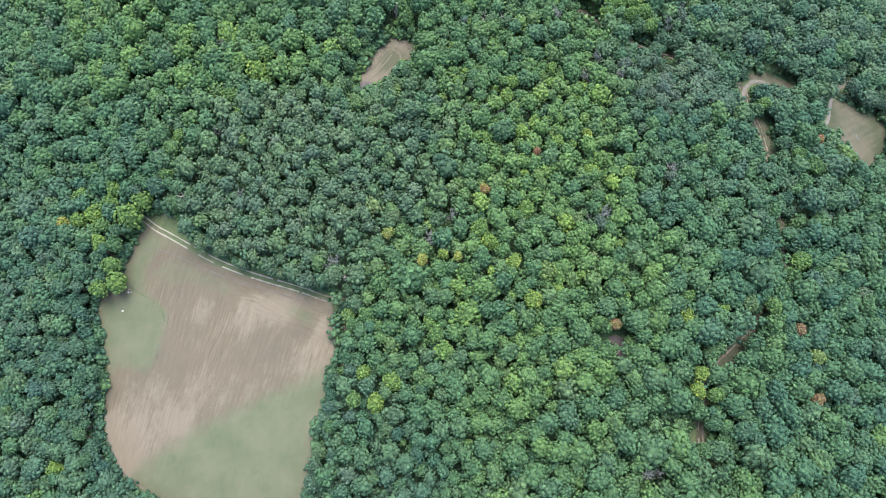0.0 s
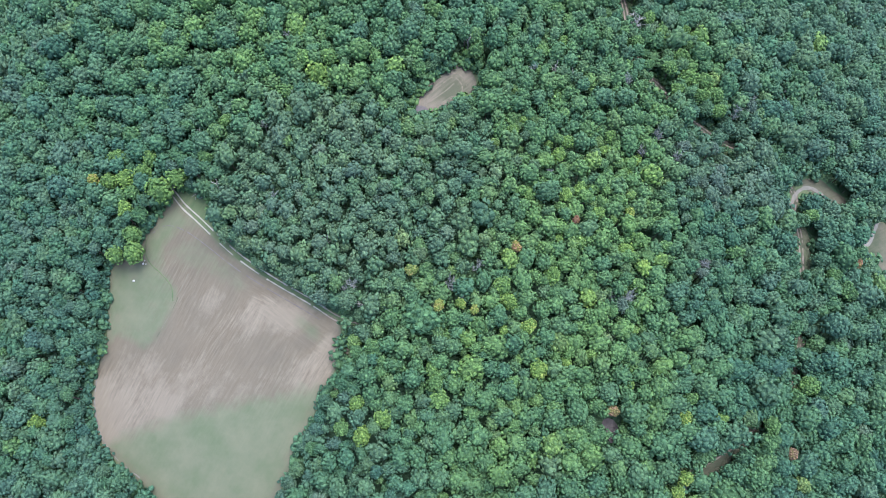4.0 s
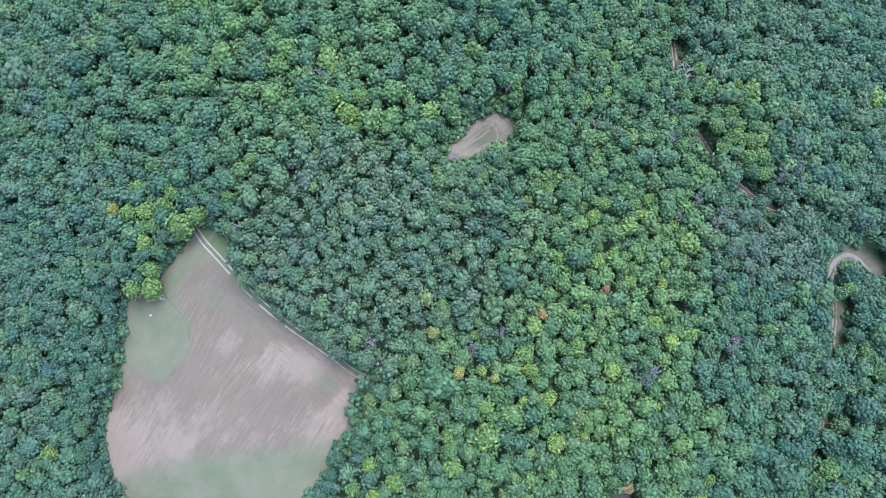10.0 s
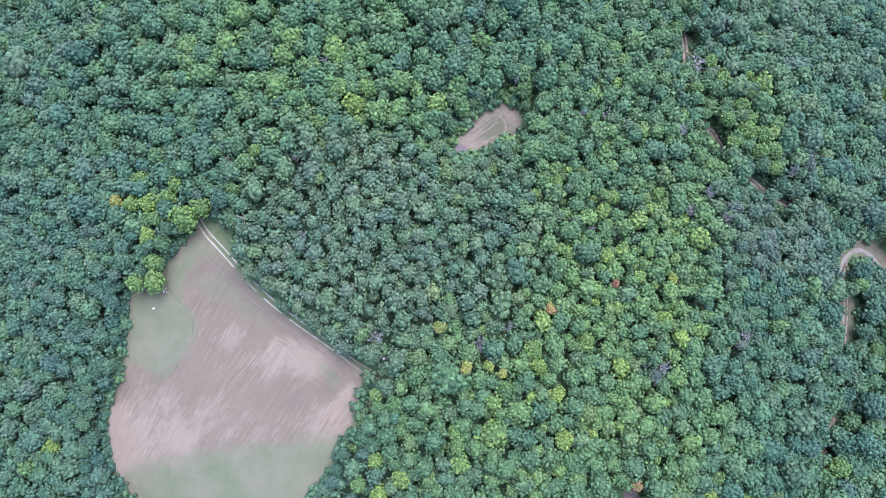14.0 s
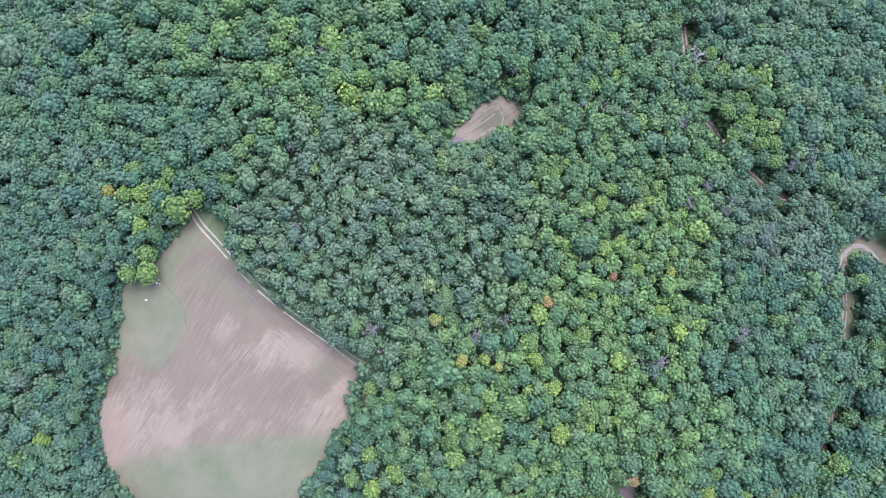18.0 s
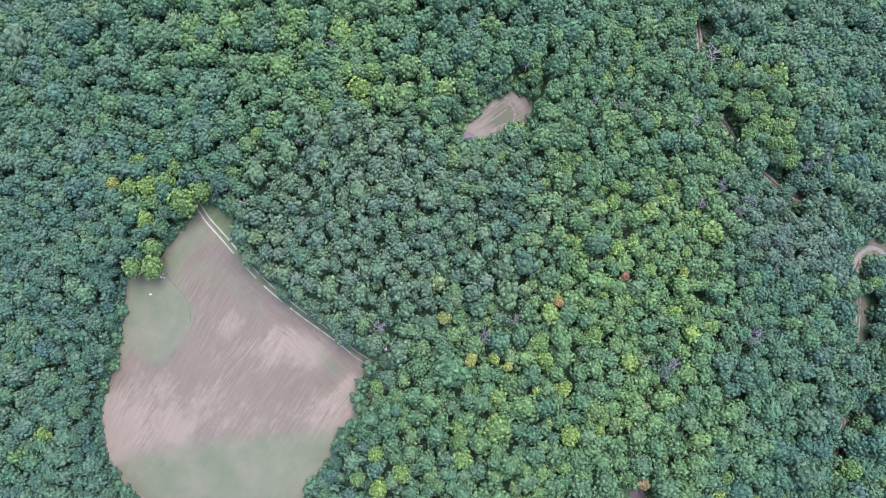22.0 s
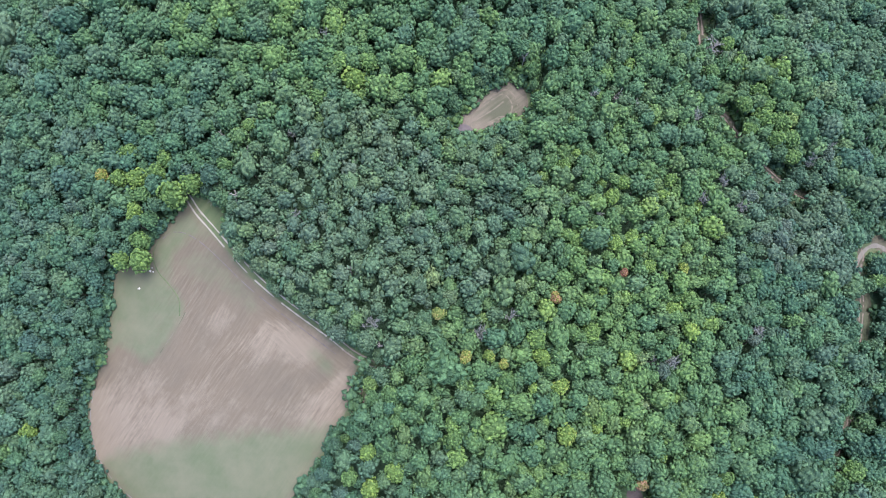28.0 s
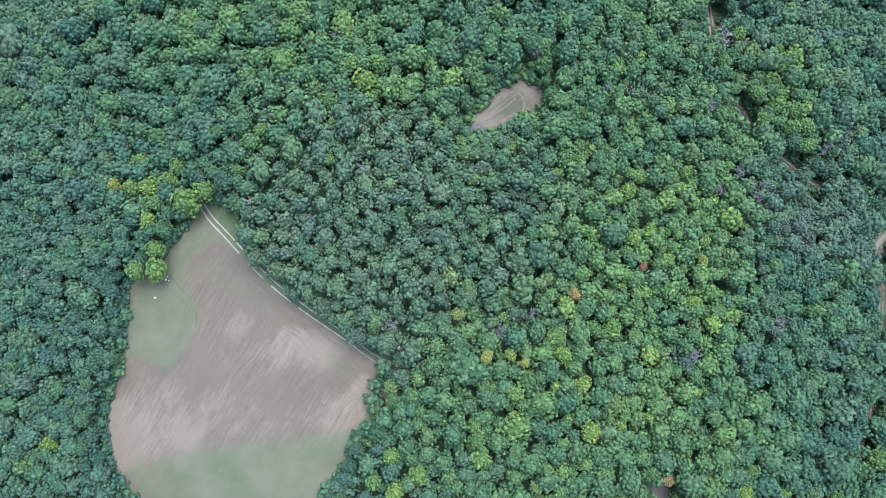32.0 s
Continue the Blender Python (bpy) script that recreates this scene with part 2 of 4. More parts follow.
def smooth_closed(points, steps=5):
    """A closed curve through the corners (Catmull-Rom)."""
    p = np.array(points, float)
    out = []
    for i in range(len(p)):
        a, b, c, d = p[i - 1], p[i], p[(i + 1) % len(p)], p[(i + 2) % len(p)]
        for k in range(steps):
            s = k / steps
            out.append(0.5 * (2 * b + (c - a) * s + (2 * a - 5 * b + 4 * c - d) * s * s + (3 * b - a - 3 * c + d) * s**3))
    return np.array(out)


def smooth_open(points, steps=6):
    p = np.array(points, float)
    p = np.vstack([2 * p[0] - p[1], p, 2 * p[-1] - p[-2]])
    out = []
    for i in range(1, len(p) - 2):
        a, b, c, d = p[i - 1 : i + 3]
        for k in range(steps):
            s = k / steps
            out.append(0.5 * (2 * b + (c - a) * s + (2 * a - 5 * b + 4 * c - d) * s * s + (3 * b - a - 3 * c + d) * s**3))
    out.append(p[-2])
    return np.array(out)


def nearest(points, line, closed):
    """For each point the nearest place on the line, and its distance."""
    a = line
    b = np.roll(line, -1, 0) if closed else line[1:]
    a = a if closed else line[:-1]
    best, foot = np.full(len(points), 1e9), np.zeros((len(points), 2))
    for p, q in zip(a, b):
        d = q - p
        s = np.clip(((points - p) @ d) / (d @ d + 1e-9), 0, 1)
        f = p + s[:, None] * d
        r = np.hypot(*(points - f).T)
        near = r < best
        best[near], foot[near] = r[near], f[near]
    return best, foot


def inside(points, loop):
    x, y = points[:, 0], points[:, 1]
    odd = np.zeros(len(points), bool)
    for (x0, y0), (x1, y1) in zip(loop, np.roll(loop, -1, 0)):
        cross = (y0 > y) != (y1 > y)
        with np.errstate(divide="ignore", invalid="ignore"):
            odd ^= cross & (x < (x1 - x0) * (y - y0) / (y1 - y0) + x0)
    return odd


def off(points, loop):
    """Signed distance to a closed loop, negative inside."""
    d, _ = nearest(points, loop, True)
    return np.where(inside(points, loop), -d, d)


# The plan, in metres.
FIELD = smooth_closed([(-88.5, 78.5), (-82.5, 70.5), (-67, 53.5), (-52, 42.3), (-38.5, 32.6), (-31.5, 27.5), (-33.0, 14.5), (-38.5, 3.5), (-46.5, -10),
                       (-56, -28), (-68, -40), (-84, -38), (-98, -23), (-109.5, -13), (-117.5, -4), (-121, 8), (-119.6, 19.3), (-115.8, 30),
                       (-115, 43.5), (-114.3, 57), (-105, 60), (-102.5, 64.5), (-97, 71)])
PASTURE = smooth_closed([(-114.5, 55.2), (-110.5, 56.4), (-103.7, 57.2), (-97.6, 55.2), (-92.2, 49.6), (-88.8, 44.1), (-91.3, 36.8), (-96.6, 28.9), (-101.3, 26.2), (-107.2, 29.5), (-110.8, 31.3), (-115.4, 30.4)])
LOWGRASS = smooth_closed([(-113.5, -5), (-103.4, -1.4), (-97.5, -0.2), (-82.3, 2.6), (-67.4, 4.0), (-52.9, 5.3), (-42.2, 6.6), (-38.0, 4.5), (-47, -10.3), (-56.6, -28), (-68, -39.2), (-84, -37.2), (-98.5, -22), (-109, -12.6)])
HEADLAND = smooth_closed([(-71, 54.5), (-52.5, 41.3), (-39, 31.2), (-33.4, 26.6), (-37, 19), (-46, 21), (-56, 31), (-66, 43)])
APEX = smooth_closed([(-89.3, 77.5), (-83.5, 70), (-76, 62.5), (-79.5, 62.8), (-86.6, 66.8), (-91.8, 66.4), (-96.6, 62.7), (-98.6, 57.1), (-97.2, 52), (-102, 58.5), (-101.8, 65), (-96.5, 70.5)])
TIP = smooth_closed([(-84, 64), (-76, 60), (-68, 52.5), (-62, 44), (-67, 40), (-74, 46), (-84, 50), (-93, 55), (-94, 61)])
CLEARING = grass_material("dry_clearing", (0.082, 0.088, 0.060), (0.185, 0.158, 0.128), 40.0)
MAT_FAINT = dirt_material("faint_wheel_track", (0.125, 0.112, 0.086), (0.195, 0.170, 0.136))
MAT_RUT = dirt_material("pale_wheel_rut", (0.22, 0.205, 0.175), (0.35, 0.325, 0.285))
MAT_MEADOW = grass_material("dry_meadow_grass", (0.050, 0.064, 0.038), (0.118, 0.108, 0.080), 20.0)
MAT_ROADSIDE = grass_material("brown_roadside", (0.050, 0.062, 0.042), (0.100, 0.096, 0.070), 30.0)
MAT_GRAVEL = dirt_material("grey_gravel", (0.14, 0.132, 0.116), (0.22, 0.205, 0.182))
MAT_DIRT = dirt_material("forest_road_dirt", (0.150, 0.124, 0.104), (0.245, 0.208, 0.178))
MAT_SOIL = dirt_material("bare_grey_soil", (0.100, 0.088, 0.092), (0.155, 0.138, 0.142))


# ---------------------------------------------------------------- the lie of the land
def bend(v):
    """Keeps the hill's own shape inside and levels it out far away."""
    a = np.abs(v)
    return np.sign(v) * np.where(a < 2.3, a, 2.3 + 1.1 * np.tanh((a - 2.3) / 1.1))


def height(x, y):
    """The hill: a broad back that falls to a valley on its east side."""
    x, y = np.asarray(x, float), np.asarray(y, float)
    u, v = bend(x / 100), bend(y / 100)
    z = 7.06 - 2.93 * u + 16.75 * v - 10.99 * u * u - 1.68 * u * v - 4.37 * v * v + 0.065 * u**3
    far = np.clip((np.hypot(x, y) - 320) / 500, 0, 1)
    return z + far * 18 * np.sin(x / 310 + 1) * np.cos(y / 270)


def smooth_closed(points, steps=5):
    """A closed curve through the corners (Catmull-Rom)."""
    p = np.array(points, float)
    out = []
    for i in range(len(p)):
        a, b, c, d = p[i - 1], p[i], p[(i + 1) % len(p)], p[(i + 2) % len(p)]
        for k in range(steps):
            s = k / steps
            out.append(0.5 * (2 * b + (c - a) * s + (2 * a - 5 * b + 4 * c - d) * s * s + (3 * b - a - 3 * c + d) * s**3))
    return np.array(out)


def smooth_open(points, steps=6):
    p = np.array(points, float)
    p = np.vstack([2 * p[0] - p[1], p, 2 * p[-1] - p[-2]])
    out = []
    for i in range(1, len(p) - 2):
        a, b, c, d = p[i - 1 : i + 3]
        for k in range(steps):
            s = k / steps
            out.append(0.5 * (2 * b + (c - a) * s + (2 * a - 5 * b + 4 * c - d) * s * s + (3 * b - a - 3 * c + d) * s**3))
    out.append(p[-2])
    return np.array(out)


def nearest(points, line, closed):
    """For each point the nearest place on the line, and its distance."""
    a = line
    b = np.roll(line, -1, 0) if closed else line[1:]
    a = a if closed else line[:-1]
    best, foot = np.full(len(points), 1e9), np.zeros((len(points), 2))
    for p, q in zip(a, b):
        d = q - p
        s = np.clip(((points - p) @ d) / (d @ d + 1e-9), 0, 1)
        f = p + s[:, None] * d
        r = np.hypot(*(points - f).T)
        near = r < best
        best[near], foot[near] = r[near], f[near]
    return best, foot


def inside(points, loop):
    x, y = points[:, 0], points[:, 1]
    odd = np.zeros(len(points), bool)
    for (x0, y0), (x1, y1) in zip(loop, np.roll(loop, -1, 0)):
        cross = (y0 > y) != (y1 > y)
        with np.errstate(divide="ignore", invalid="ignore"):
            odd ^= cross & (x < (x1 - x0) * (y - y0) / (y1 - y0) + x0)
    return odd


def off(points, loop):
    """Signed distance to a closed loop, negative inside."""
    d, _ = nearest(points, loop, True)
    return np.where(inside(points, loop), -d, d)


# The plan, in metres.
FIELD = smooth_closed([(-88.5, 78.5), (-82.5, 70.5), (-67, 53.5), (-52, 42.3), (-38.5, 32.6), (-31.5, 27.5), (-33.0, 14.5), (-38.5, 3.5), (-46.5, -10),
                       (-56, -28), (-68, -40), (-84, -38), (-98, -23), (-109.5, -13), (-117.5, -4), (-121, 8), (-119.6, 19.3), (-115.8, 30),
                       (-115, 43.5), (-114.3, 57), (-105, 60), (-102.5, 64.5), (-97, 71)])
PASTURE = smooth_closed([(-114.5, 55.2), (-110.5, 56.4), (-103.7, 57.2), (-97.6, 55.2), (-92.2, 49.6), (-88.8, 44.1), (-91.3, 36.8), (-96.6, 28.9), (-101.3, 26.2), (-107.2, 29.5), (-110.8, 31.3), (-115.4, 30.4)])
LOWGRASS = smooth_closed([(-113.5, -5), (-103.4, -1.4), (-97.5, -0.2), (-82.3, 2.6), (-67.4, 4.0), (-52.9, 5.3), (-42.2, 6.6), (-38.0, 4.5), (-47, -10.3), (-56.6, -28), (-68, -39.2), (-84, -37.2), (-98.5, -22), (-109, -12.6)])
HEADLAND = smooth_closed([(-71, 54.5), (-52.5, 41.3), (-39, 31.2), (-33.4, 26.6), (-37, 19), (-46, 21), (-56, 31), (-66, 43)])
APEX = smooth_closed([(-89.3, 77.5), (-83.5, 70), (-80, 66), (-86, 66.5), (-93, 61), (-95, 53), (-102, 58.5), (-101.8, 65), (-96.5, 70.5)])
CLEARING = smooth_closed([(17.6, 121.6), (21.6, 118.8), (23.4, 113.5), (21, 107.5), (16, 107.3), (10.5, 103.8), (5, 100.6), (0, 99.4), (-1.6, 102.4), (0.6, 108.6), (6, 113.6), (12, 118.3)])
MEADOW = smooth_closed([(188.5, 63.5), (196.6, 62.5), (201, 58.5), (204, 56), (209.5, 54.5), (211, 49.9), (206, 41.7), (199, 35.5), (192.4, 31.5), (188.3, 32.5), (186.5, 37), (185, 42), (182, 46.5), (179, 48.6), (180.2, 52), (184, 56.4)])
ROAD_GLADE = smooth_closed([(143.5, 56), (149.5, 57.6), (150.3, 51.3), (149, 46.3), (146.6, 38.7), (142.6, 38.5), (142.3, 44.5), (142.0, 49.7)])
BEND_GLADE = smooth_closed([(152.3, 77.5), (156.9, 79.6), (163.2, 79.5), (168.2, 75.5), (173.8, 72.2), (171.0, 68.5), (165.1, 68.6), (160.7, 71), (155.7, 73.5)])
LOW_GLADE = smooth_closed([(84.0, -33.2), (85.6, -30.0), (90.6, -26.5), (97.8, -23.4), (104.1, -20.2), (108.6, -20.5), (105.7, -25.8), (98.7, -28.8), (93.0, -31.3), (87.7, -33.5)])
FAR_MEADOW = smooth_closed([(250, 127), (262, 122), (282, 124), (290, 136), (272, 142), (256, 138)])
VERGE = smooth_closed([(-91, 80), (-84, 80.5), (-77.5, 77), (-76, 70), (-72.5, 62), (-79, 66.5), (-84, 72), (-88.5, 78)])
TRACK = smooth_open([(-91.5, 82), (-89.2, 79), (-86.1, 74.8), (-80.8, 69.3), (-74.6, 62.6), (-67.5, 55.3), (-59.6, 48.6), (-51.9, 42.9), (-44.4, 37.8), (-38.8, 33.9), (-33.2, 29.6), (-27, 26.4), (-20.5, 24)])
SIDE_TRACK = smooth_open([(-27.5, 22), (-29.2, 15.5), (-31.2, 11.1), (-33.2, 7.6), (-36, 3.5)])
ROAD = smooth_open([(87, 162), (87.5, 150), (88, 136), (92, 119.5), (95.6, 115), (99, 109.5), (107.5, 100), (112, 96.4), (117.3, 92.8), (124, 90.3), (131.4, 89.5),
                    (138, 83.5), (144.5, 77), (148, 71), (145.6, 64.6), (146.2, 54), (143.8, 41.5), (142, 31), (136.4, 17.5), (135.6, 11.7), (133, 4), (127, -3.6), (116.8, -11.7),
                    (107.8, -18.4), (100.6, -22.6), (93.2, -25.9), (85.6, -29.6), (80.6, -36), (75.9, -45), (73, -53), (71.8, -64), (72, -90)])
LOOP_ROAD = smooth_open([(144.2, 65.4), (147.2, 70.5), (151.1, 74.1), (155.8, 75.5), (159.6, 74.3), (163, 71.8), (167, 66), (170.5, 57), (174, 53.1), (178.5, 52.6), (181.5, 54.4), (185.2, 59.1), (189.6, 64.5), (194.9, 68.5), (201, 71.5), (208, 74)])


def link_mesh(name, verts, faces, material, parent=None, smooth=False):
    me = bpy.data.meshes.new(name)
    me.from_pydata([tuple(map(float, v)) for v in verts], [], [tuple(map(int, f)) for f in faces])
    me.materials.append(material)
    if smooth:
        me.polygons.foreach_set("use_smooth", [True] * len(me.polygons))
    me.update()
    ob = new(name, me)
    if parent:
        ob.parent = parent
    return ob


def patch(name, loop, material, rise, label, category, step=1.2):
    """A piece of ground with a clean rim that follows the hill, a little above what lies under it."""
    lo, hi = loop.min(0) - step, loop.max(0) + step
    xs, ys = np.arange(lo[0], hi[0], step), np.arange(lo[1], hi[1], step)
    grid = np.stack(np.meshgrid(xs, ys), -1).reshape(-1, 2)
    d, foot = nearest(grid, loop, True)
    inn = inside(grid, loop)
    snap = d < 0.62 * step
    grid[snap] = foot[snap]
    ok = inn | snap
    nx = len(xs)
    index = np.full(len(grid), -1)
    index[ok] = np.arange(ok.sum())
    faces = []
    for j in range(len(ys) - 1):
        for i in range(nx - 1):
            q = [j * nx + i, j * nx + i + 1, (j + 1) * nx + i + 1, (j + 1) * nx + i]
            q = [k for k in q if ok[k]]
            if len(q) >= 3 and any(inn[k] and not snap[k] for k in q):
                faces.append([index[k] for k in q])
    p = grid[ok]
    ob = link_mesh(name, np.c_[p, height(p[:, 0], p[:, 1]) + rise], faces, material, None, True)
    return tagged(ob, label, category, kind="structure")


def ribbon(name, line, width, rise, material, label="", category="", shift=0.0, wobble=0.15, parent=None, gaps=0.0, seed=0):
    """A strip of worn ground along a line, with uneven rims and gaps where grass has grown over it."""
    rnd = random.Random(seed)
    pts = []
    for a, b in zip(line[:-1], line[1:]):
        n = max(1, int(np.hypot(*(b - a)) / 0.9))
        pts += [a + (b - a) * k / n for k in range(n)]
    pts = np.array(pts + [line[-1]])
    d = np.gradient(pts, axis=0)
    d /= np.linalg.norm(d, axis=1)[:, None] + 1e-9
    side = np.c_[-d[:, 1], d[:, 0]]
    rows = []
    for p, s in zip(pts, side):
        w = width / 2 * (1 + rnd.uniform(-wobble, wobble))
        for k in (-1, -0.4, 0.4, 1):
            q = p + s * (shift + k * w)
            rows.append((q[0], q[1], float(height(q[0], q[1])) + rise - (0.03 if abs(k) == 1 else 0)))
    faces = []
    hole = 0
    for i in range(len(pts) - 1):
        if hole <= 0 and rnd.random() < gaps:
            hole = rnd.randint(1, 3)
        hole -= 1
        if hole > 0:
            continue
        for k in range(3):
            faces.append((4 * i + k, 4 * i + k + 4, 4 * i + k + 5, 4 * i + k + 1))
    ob = link_mesh(name, rows, faces, material, parent, True)
    return tagged(ob, label, category, kind="structure") if label else ob


# ---------------------------------------------------------------- ground, one sheet out to the horizon
def axis(lo, hi, step, end):
    out = list(np.arange(lo, hi + step, step))
    grow = step
    while out[-1] < end:
        grow *= 1.35
        out.append(out[-1] + grow)
    grow = step
    while out[0] > -end:
        grow *= 1.35
        out.insert(0, out[0] - grow)
    return np.array(out)


gx, gy = axis(-210, 300, 2.5, 4200), axis(-110, 245, 2.5, 4200)
gg = np.stack(np.meshgrid(gx, gy), -1).reshape(-1, 2)
gz = height(gg[:, 0], gg[:, 1])
rng = np.random.default_rng(3)
gz = gz - rng.uniform(0.0, 0.05, len(gz))
nx = len(gx)
ii = (np.arange(len(gy) - 1)[:, None] * nx + np.arange(nx - 1)[None, :]).ravel()
ground = link_mesh("ground", np.c_[gg, gz], np.stack([ii, ii + 1, ii + nx + 1, ii + nx], 1), MAT_GROUND, None, True)
tagged(ground, "wooded hill ground with dark leaf litter and moss", "ground", kind="structure")



def soft(points, loop, reach):
    """1 well inside the loop, 0 well outside it."""
    return np.clip(0.5 - off(points, loop) / (2 * reach), 0, 1)


field = patch("ploughed_field", FIELD, MAT_FIELD, 0.20, "pale ploughed field with fine furrows and thin grass patches", "field", 1.0)
fv = np.empty(len(field.data.vertices) * 3)
field.data.vertices.foreach_get("co", fv)
fp = fv.reshape(-1, 3)[:, :2]
smudge = np.exp(-(((fp[:, 0] + 43) * 0.75 + (fp[:, 1] - 27) * 0.65) ** 2 / 8 + ((fp[:, 0] + 43) * 0.65 - (fp[:, 1] - 27) * 0.75) ** 2 / 70))
rim = np.clip(1 - nearest(fp, FIELD, True)[0] / 1.6, 0, 1)
grass = np.maximum.reduce([0.82 * soft(fp, PASTURE, 2.2), 1.0 * soft(fp, LOWGRASS, 4.5), 0.85 * soft(fp, APEX, 3.5), 0.45 * soft(fp, TIP, 4.0), 0.6 * smudge, 0.75 * rim])
# Paler and damper stretches of soil: x, y, reach, how much
DRY = [(-52, 32, 5, 0.24), (-43, 27.5, 3, 0.2), (-58, 37, 4, 0.2), (-39, 15.5, 4.5, 0.34), (-46, 10.5, 4, 0.26), (-35, 19.5, 3, 0.3), (-110, 14, 6, 0.24),
       (-99, 22, 4, 0.16), (-92, 8.5, 6, 0.2), (-113, 4, 5, 0.2), (-77, 42, 4, 0.14), (-103, 5, 6, 0.2), (-83, 15.5, 5, 0.08), (-41, 24.5, 2.6, -0.5),
       (-44.5, 21, 3, -0.42), (-76, 53, 7, -0.3), (-66, 44.5, 5, -0.24), (-72, 25, 4.5, -0.12), (-61, 17.5, 4, -0.22), (-53.5, 19.5, 3.5, -0.3),
       (-116, 24, 3, -0.4), (-101.5, 27.5, 3, -0.3), (-91, 28, 5, -0.12), (-88, 60, 6, -0.12), (-56, 46, 5, -0.1), (-119, 12, 4, 0.3), (-117, -1, 4, 0.24), (-68, 33, 6, 0.12), (-62, 26, 5, 0.1)]
dry = sum(a * np.exp(-0.5 * ((fp[:, 0] - x) ** 2 + (fp[:, 1] - y) ** 2) / r**2) for x, y, r, a in DRY)
for key, values in (("grass", grass), ("headland", soft(fp, HEADLAND, 2.5)), ("dry", dry)):
    field.data.attributes.new(key, "FLOAT", "POINT").data.foreach_set("value", values.astype(np.float32))
centre = FIELD.mean(0)
RIM = FIELD + (FIELD - centre) / np.linalg.norm(FIELD - centre, axis=1)[:, None] * 2.4
patch("field_verge", RIM, MAT_VERGE, 0.08, "green grass verge round the ploughed field", "grass")
patch("verge", VERGE, MAT_VERGE, 0.12, "grass verge between the farm track and the woods", "grass")
mid = CLEARING.mean(0)
patch("clearing_verge", mid + (CLEARING - mid) * (1 + 3.0 / np.linalg.norm(CLEARING - mid, axis=1)[:, None]), MAT_VERGE, 0.09, "green grass rim round the brown clearing", "grass")
patch("clearing", CLEARING, MAT_CLEARING, 0.18, "dry brown clearing in the woods", "clearing", 0.9)
patch("meadow", MEADOW, MAT_MEADOW, 0.16, "small pale meadow beside the forest road", "meadow")
patch("road_glade", ROAD_GLADE, MAT_PASTURE, 0.12, "olive brown grass strip beside the forest road", "grass")
patch("road_glade", BEND_GLADE, MAT_MEADOW, 0.12, "brown grass glade at the bend of the gravel road", "grass")
patch("road_glade", LOW_GLADE, MAT_ROADSIDE, 0.12, "dark brown ground along the forest road", "soil")
patch("far_meadow", FAR_MEADOW, MAT_PASTURE, 0.16, "small pale meadow at the far edge", "meadow")
farm_track = ribbon("farm_track", TRACK, 2.8, 0.20, MAT_VERGE, "farm track with two pale wheel ruts in grass", "track", wobble=0.2, seed=1)
for shift in (-0.85, 0.85):
    ribbon("wheel_rut", TRACK[:24], 0.5, 0.27, MAT_RUT, shift=shift, wobble=0.3, parent=farm_track, gaps=0.02, seed=int(shift * 10) + 30)
    ribbon("wheel_rut", TRACK[24:-14], 0.46, 0.27, MAT_RUT, shift=shift, wobble=0.4, parent=farm_track, gaps=0.22, seed=int(shift * 10) + 20)
    ribbon("wheel_rut", TRACK[-17:], 0.42, 0.27, MAT_DIRT, shift=shift, wobble=0.35, parent=farm_track, gaps=0.05, seed=int(shift * 10) + 40)
side_track = ribbon("side_track", SIDE_TRACK, 3.0, 0.20, MAT_VERGE, "overgrown side track with two brown ruts", "track", seed=2)
for shift in (-0.8, 0.8):
    ribbon("wheel_rut", SIDE_TRACK, 0.5, 0.27, MAT_DIRT, shift=shift, wobble=0.35, parent=side_track, gaps=0.1, seed=int(shift * 10) + 60)
ribbon("road_verge", ROAD, 7.5, 0.08, MAT_VERGE, "grass verge along the forest road", "grass", wobble=0.5, seed=5)
ribbon("road_verge", LOOP_ROAD, 6.5, 0.10, MAT_VERGE, "grass verge along the gravel road", "grass", wobble=0.5, seed=6)
forest_road = ribbon("forest_road", ROAD, 3.0, 0.17, MAT_ROADSIDE, "brown dirt forest road with two wheel ruts", "road", wobble=0.35, seed=3)
for shift in (-0.72, 0.72):
    ribbon("wheel_rut", ROAD, 0.62, 0.24, MAT_DIRT, shift=shift, wobble=0.4, parent=forest_road, gaps=0.2, seed=int(shift * 10) + 80)
ribbon("loop_road", LOOP_ROAD, 1.5, 0.24, MAT_GRAVEL, "pale gravel forest road in the valley", "road", wobble=0.25, seed=4)

# ---------------------------------------------------------------- trees
def ico(level):
    bm = bmesh.new()
    bmesh.ops.create_icosphere(bm, subdivisions=level, radius=1.0)
    v = np.array([x.co[:] for x in bm.verts])
    f = np.array([[x.index for x in p.verts] for p in bm.faces])
    bm.free()
    return v, f


ICO = {k: ico(k) for k in (1, 2, 3)}


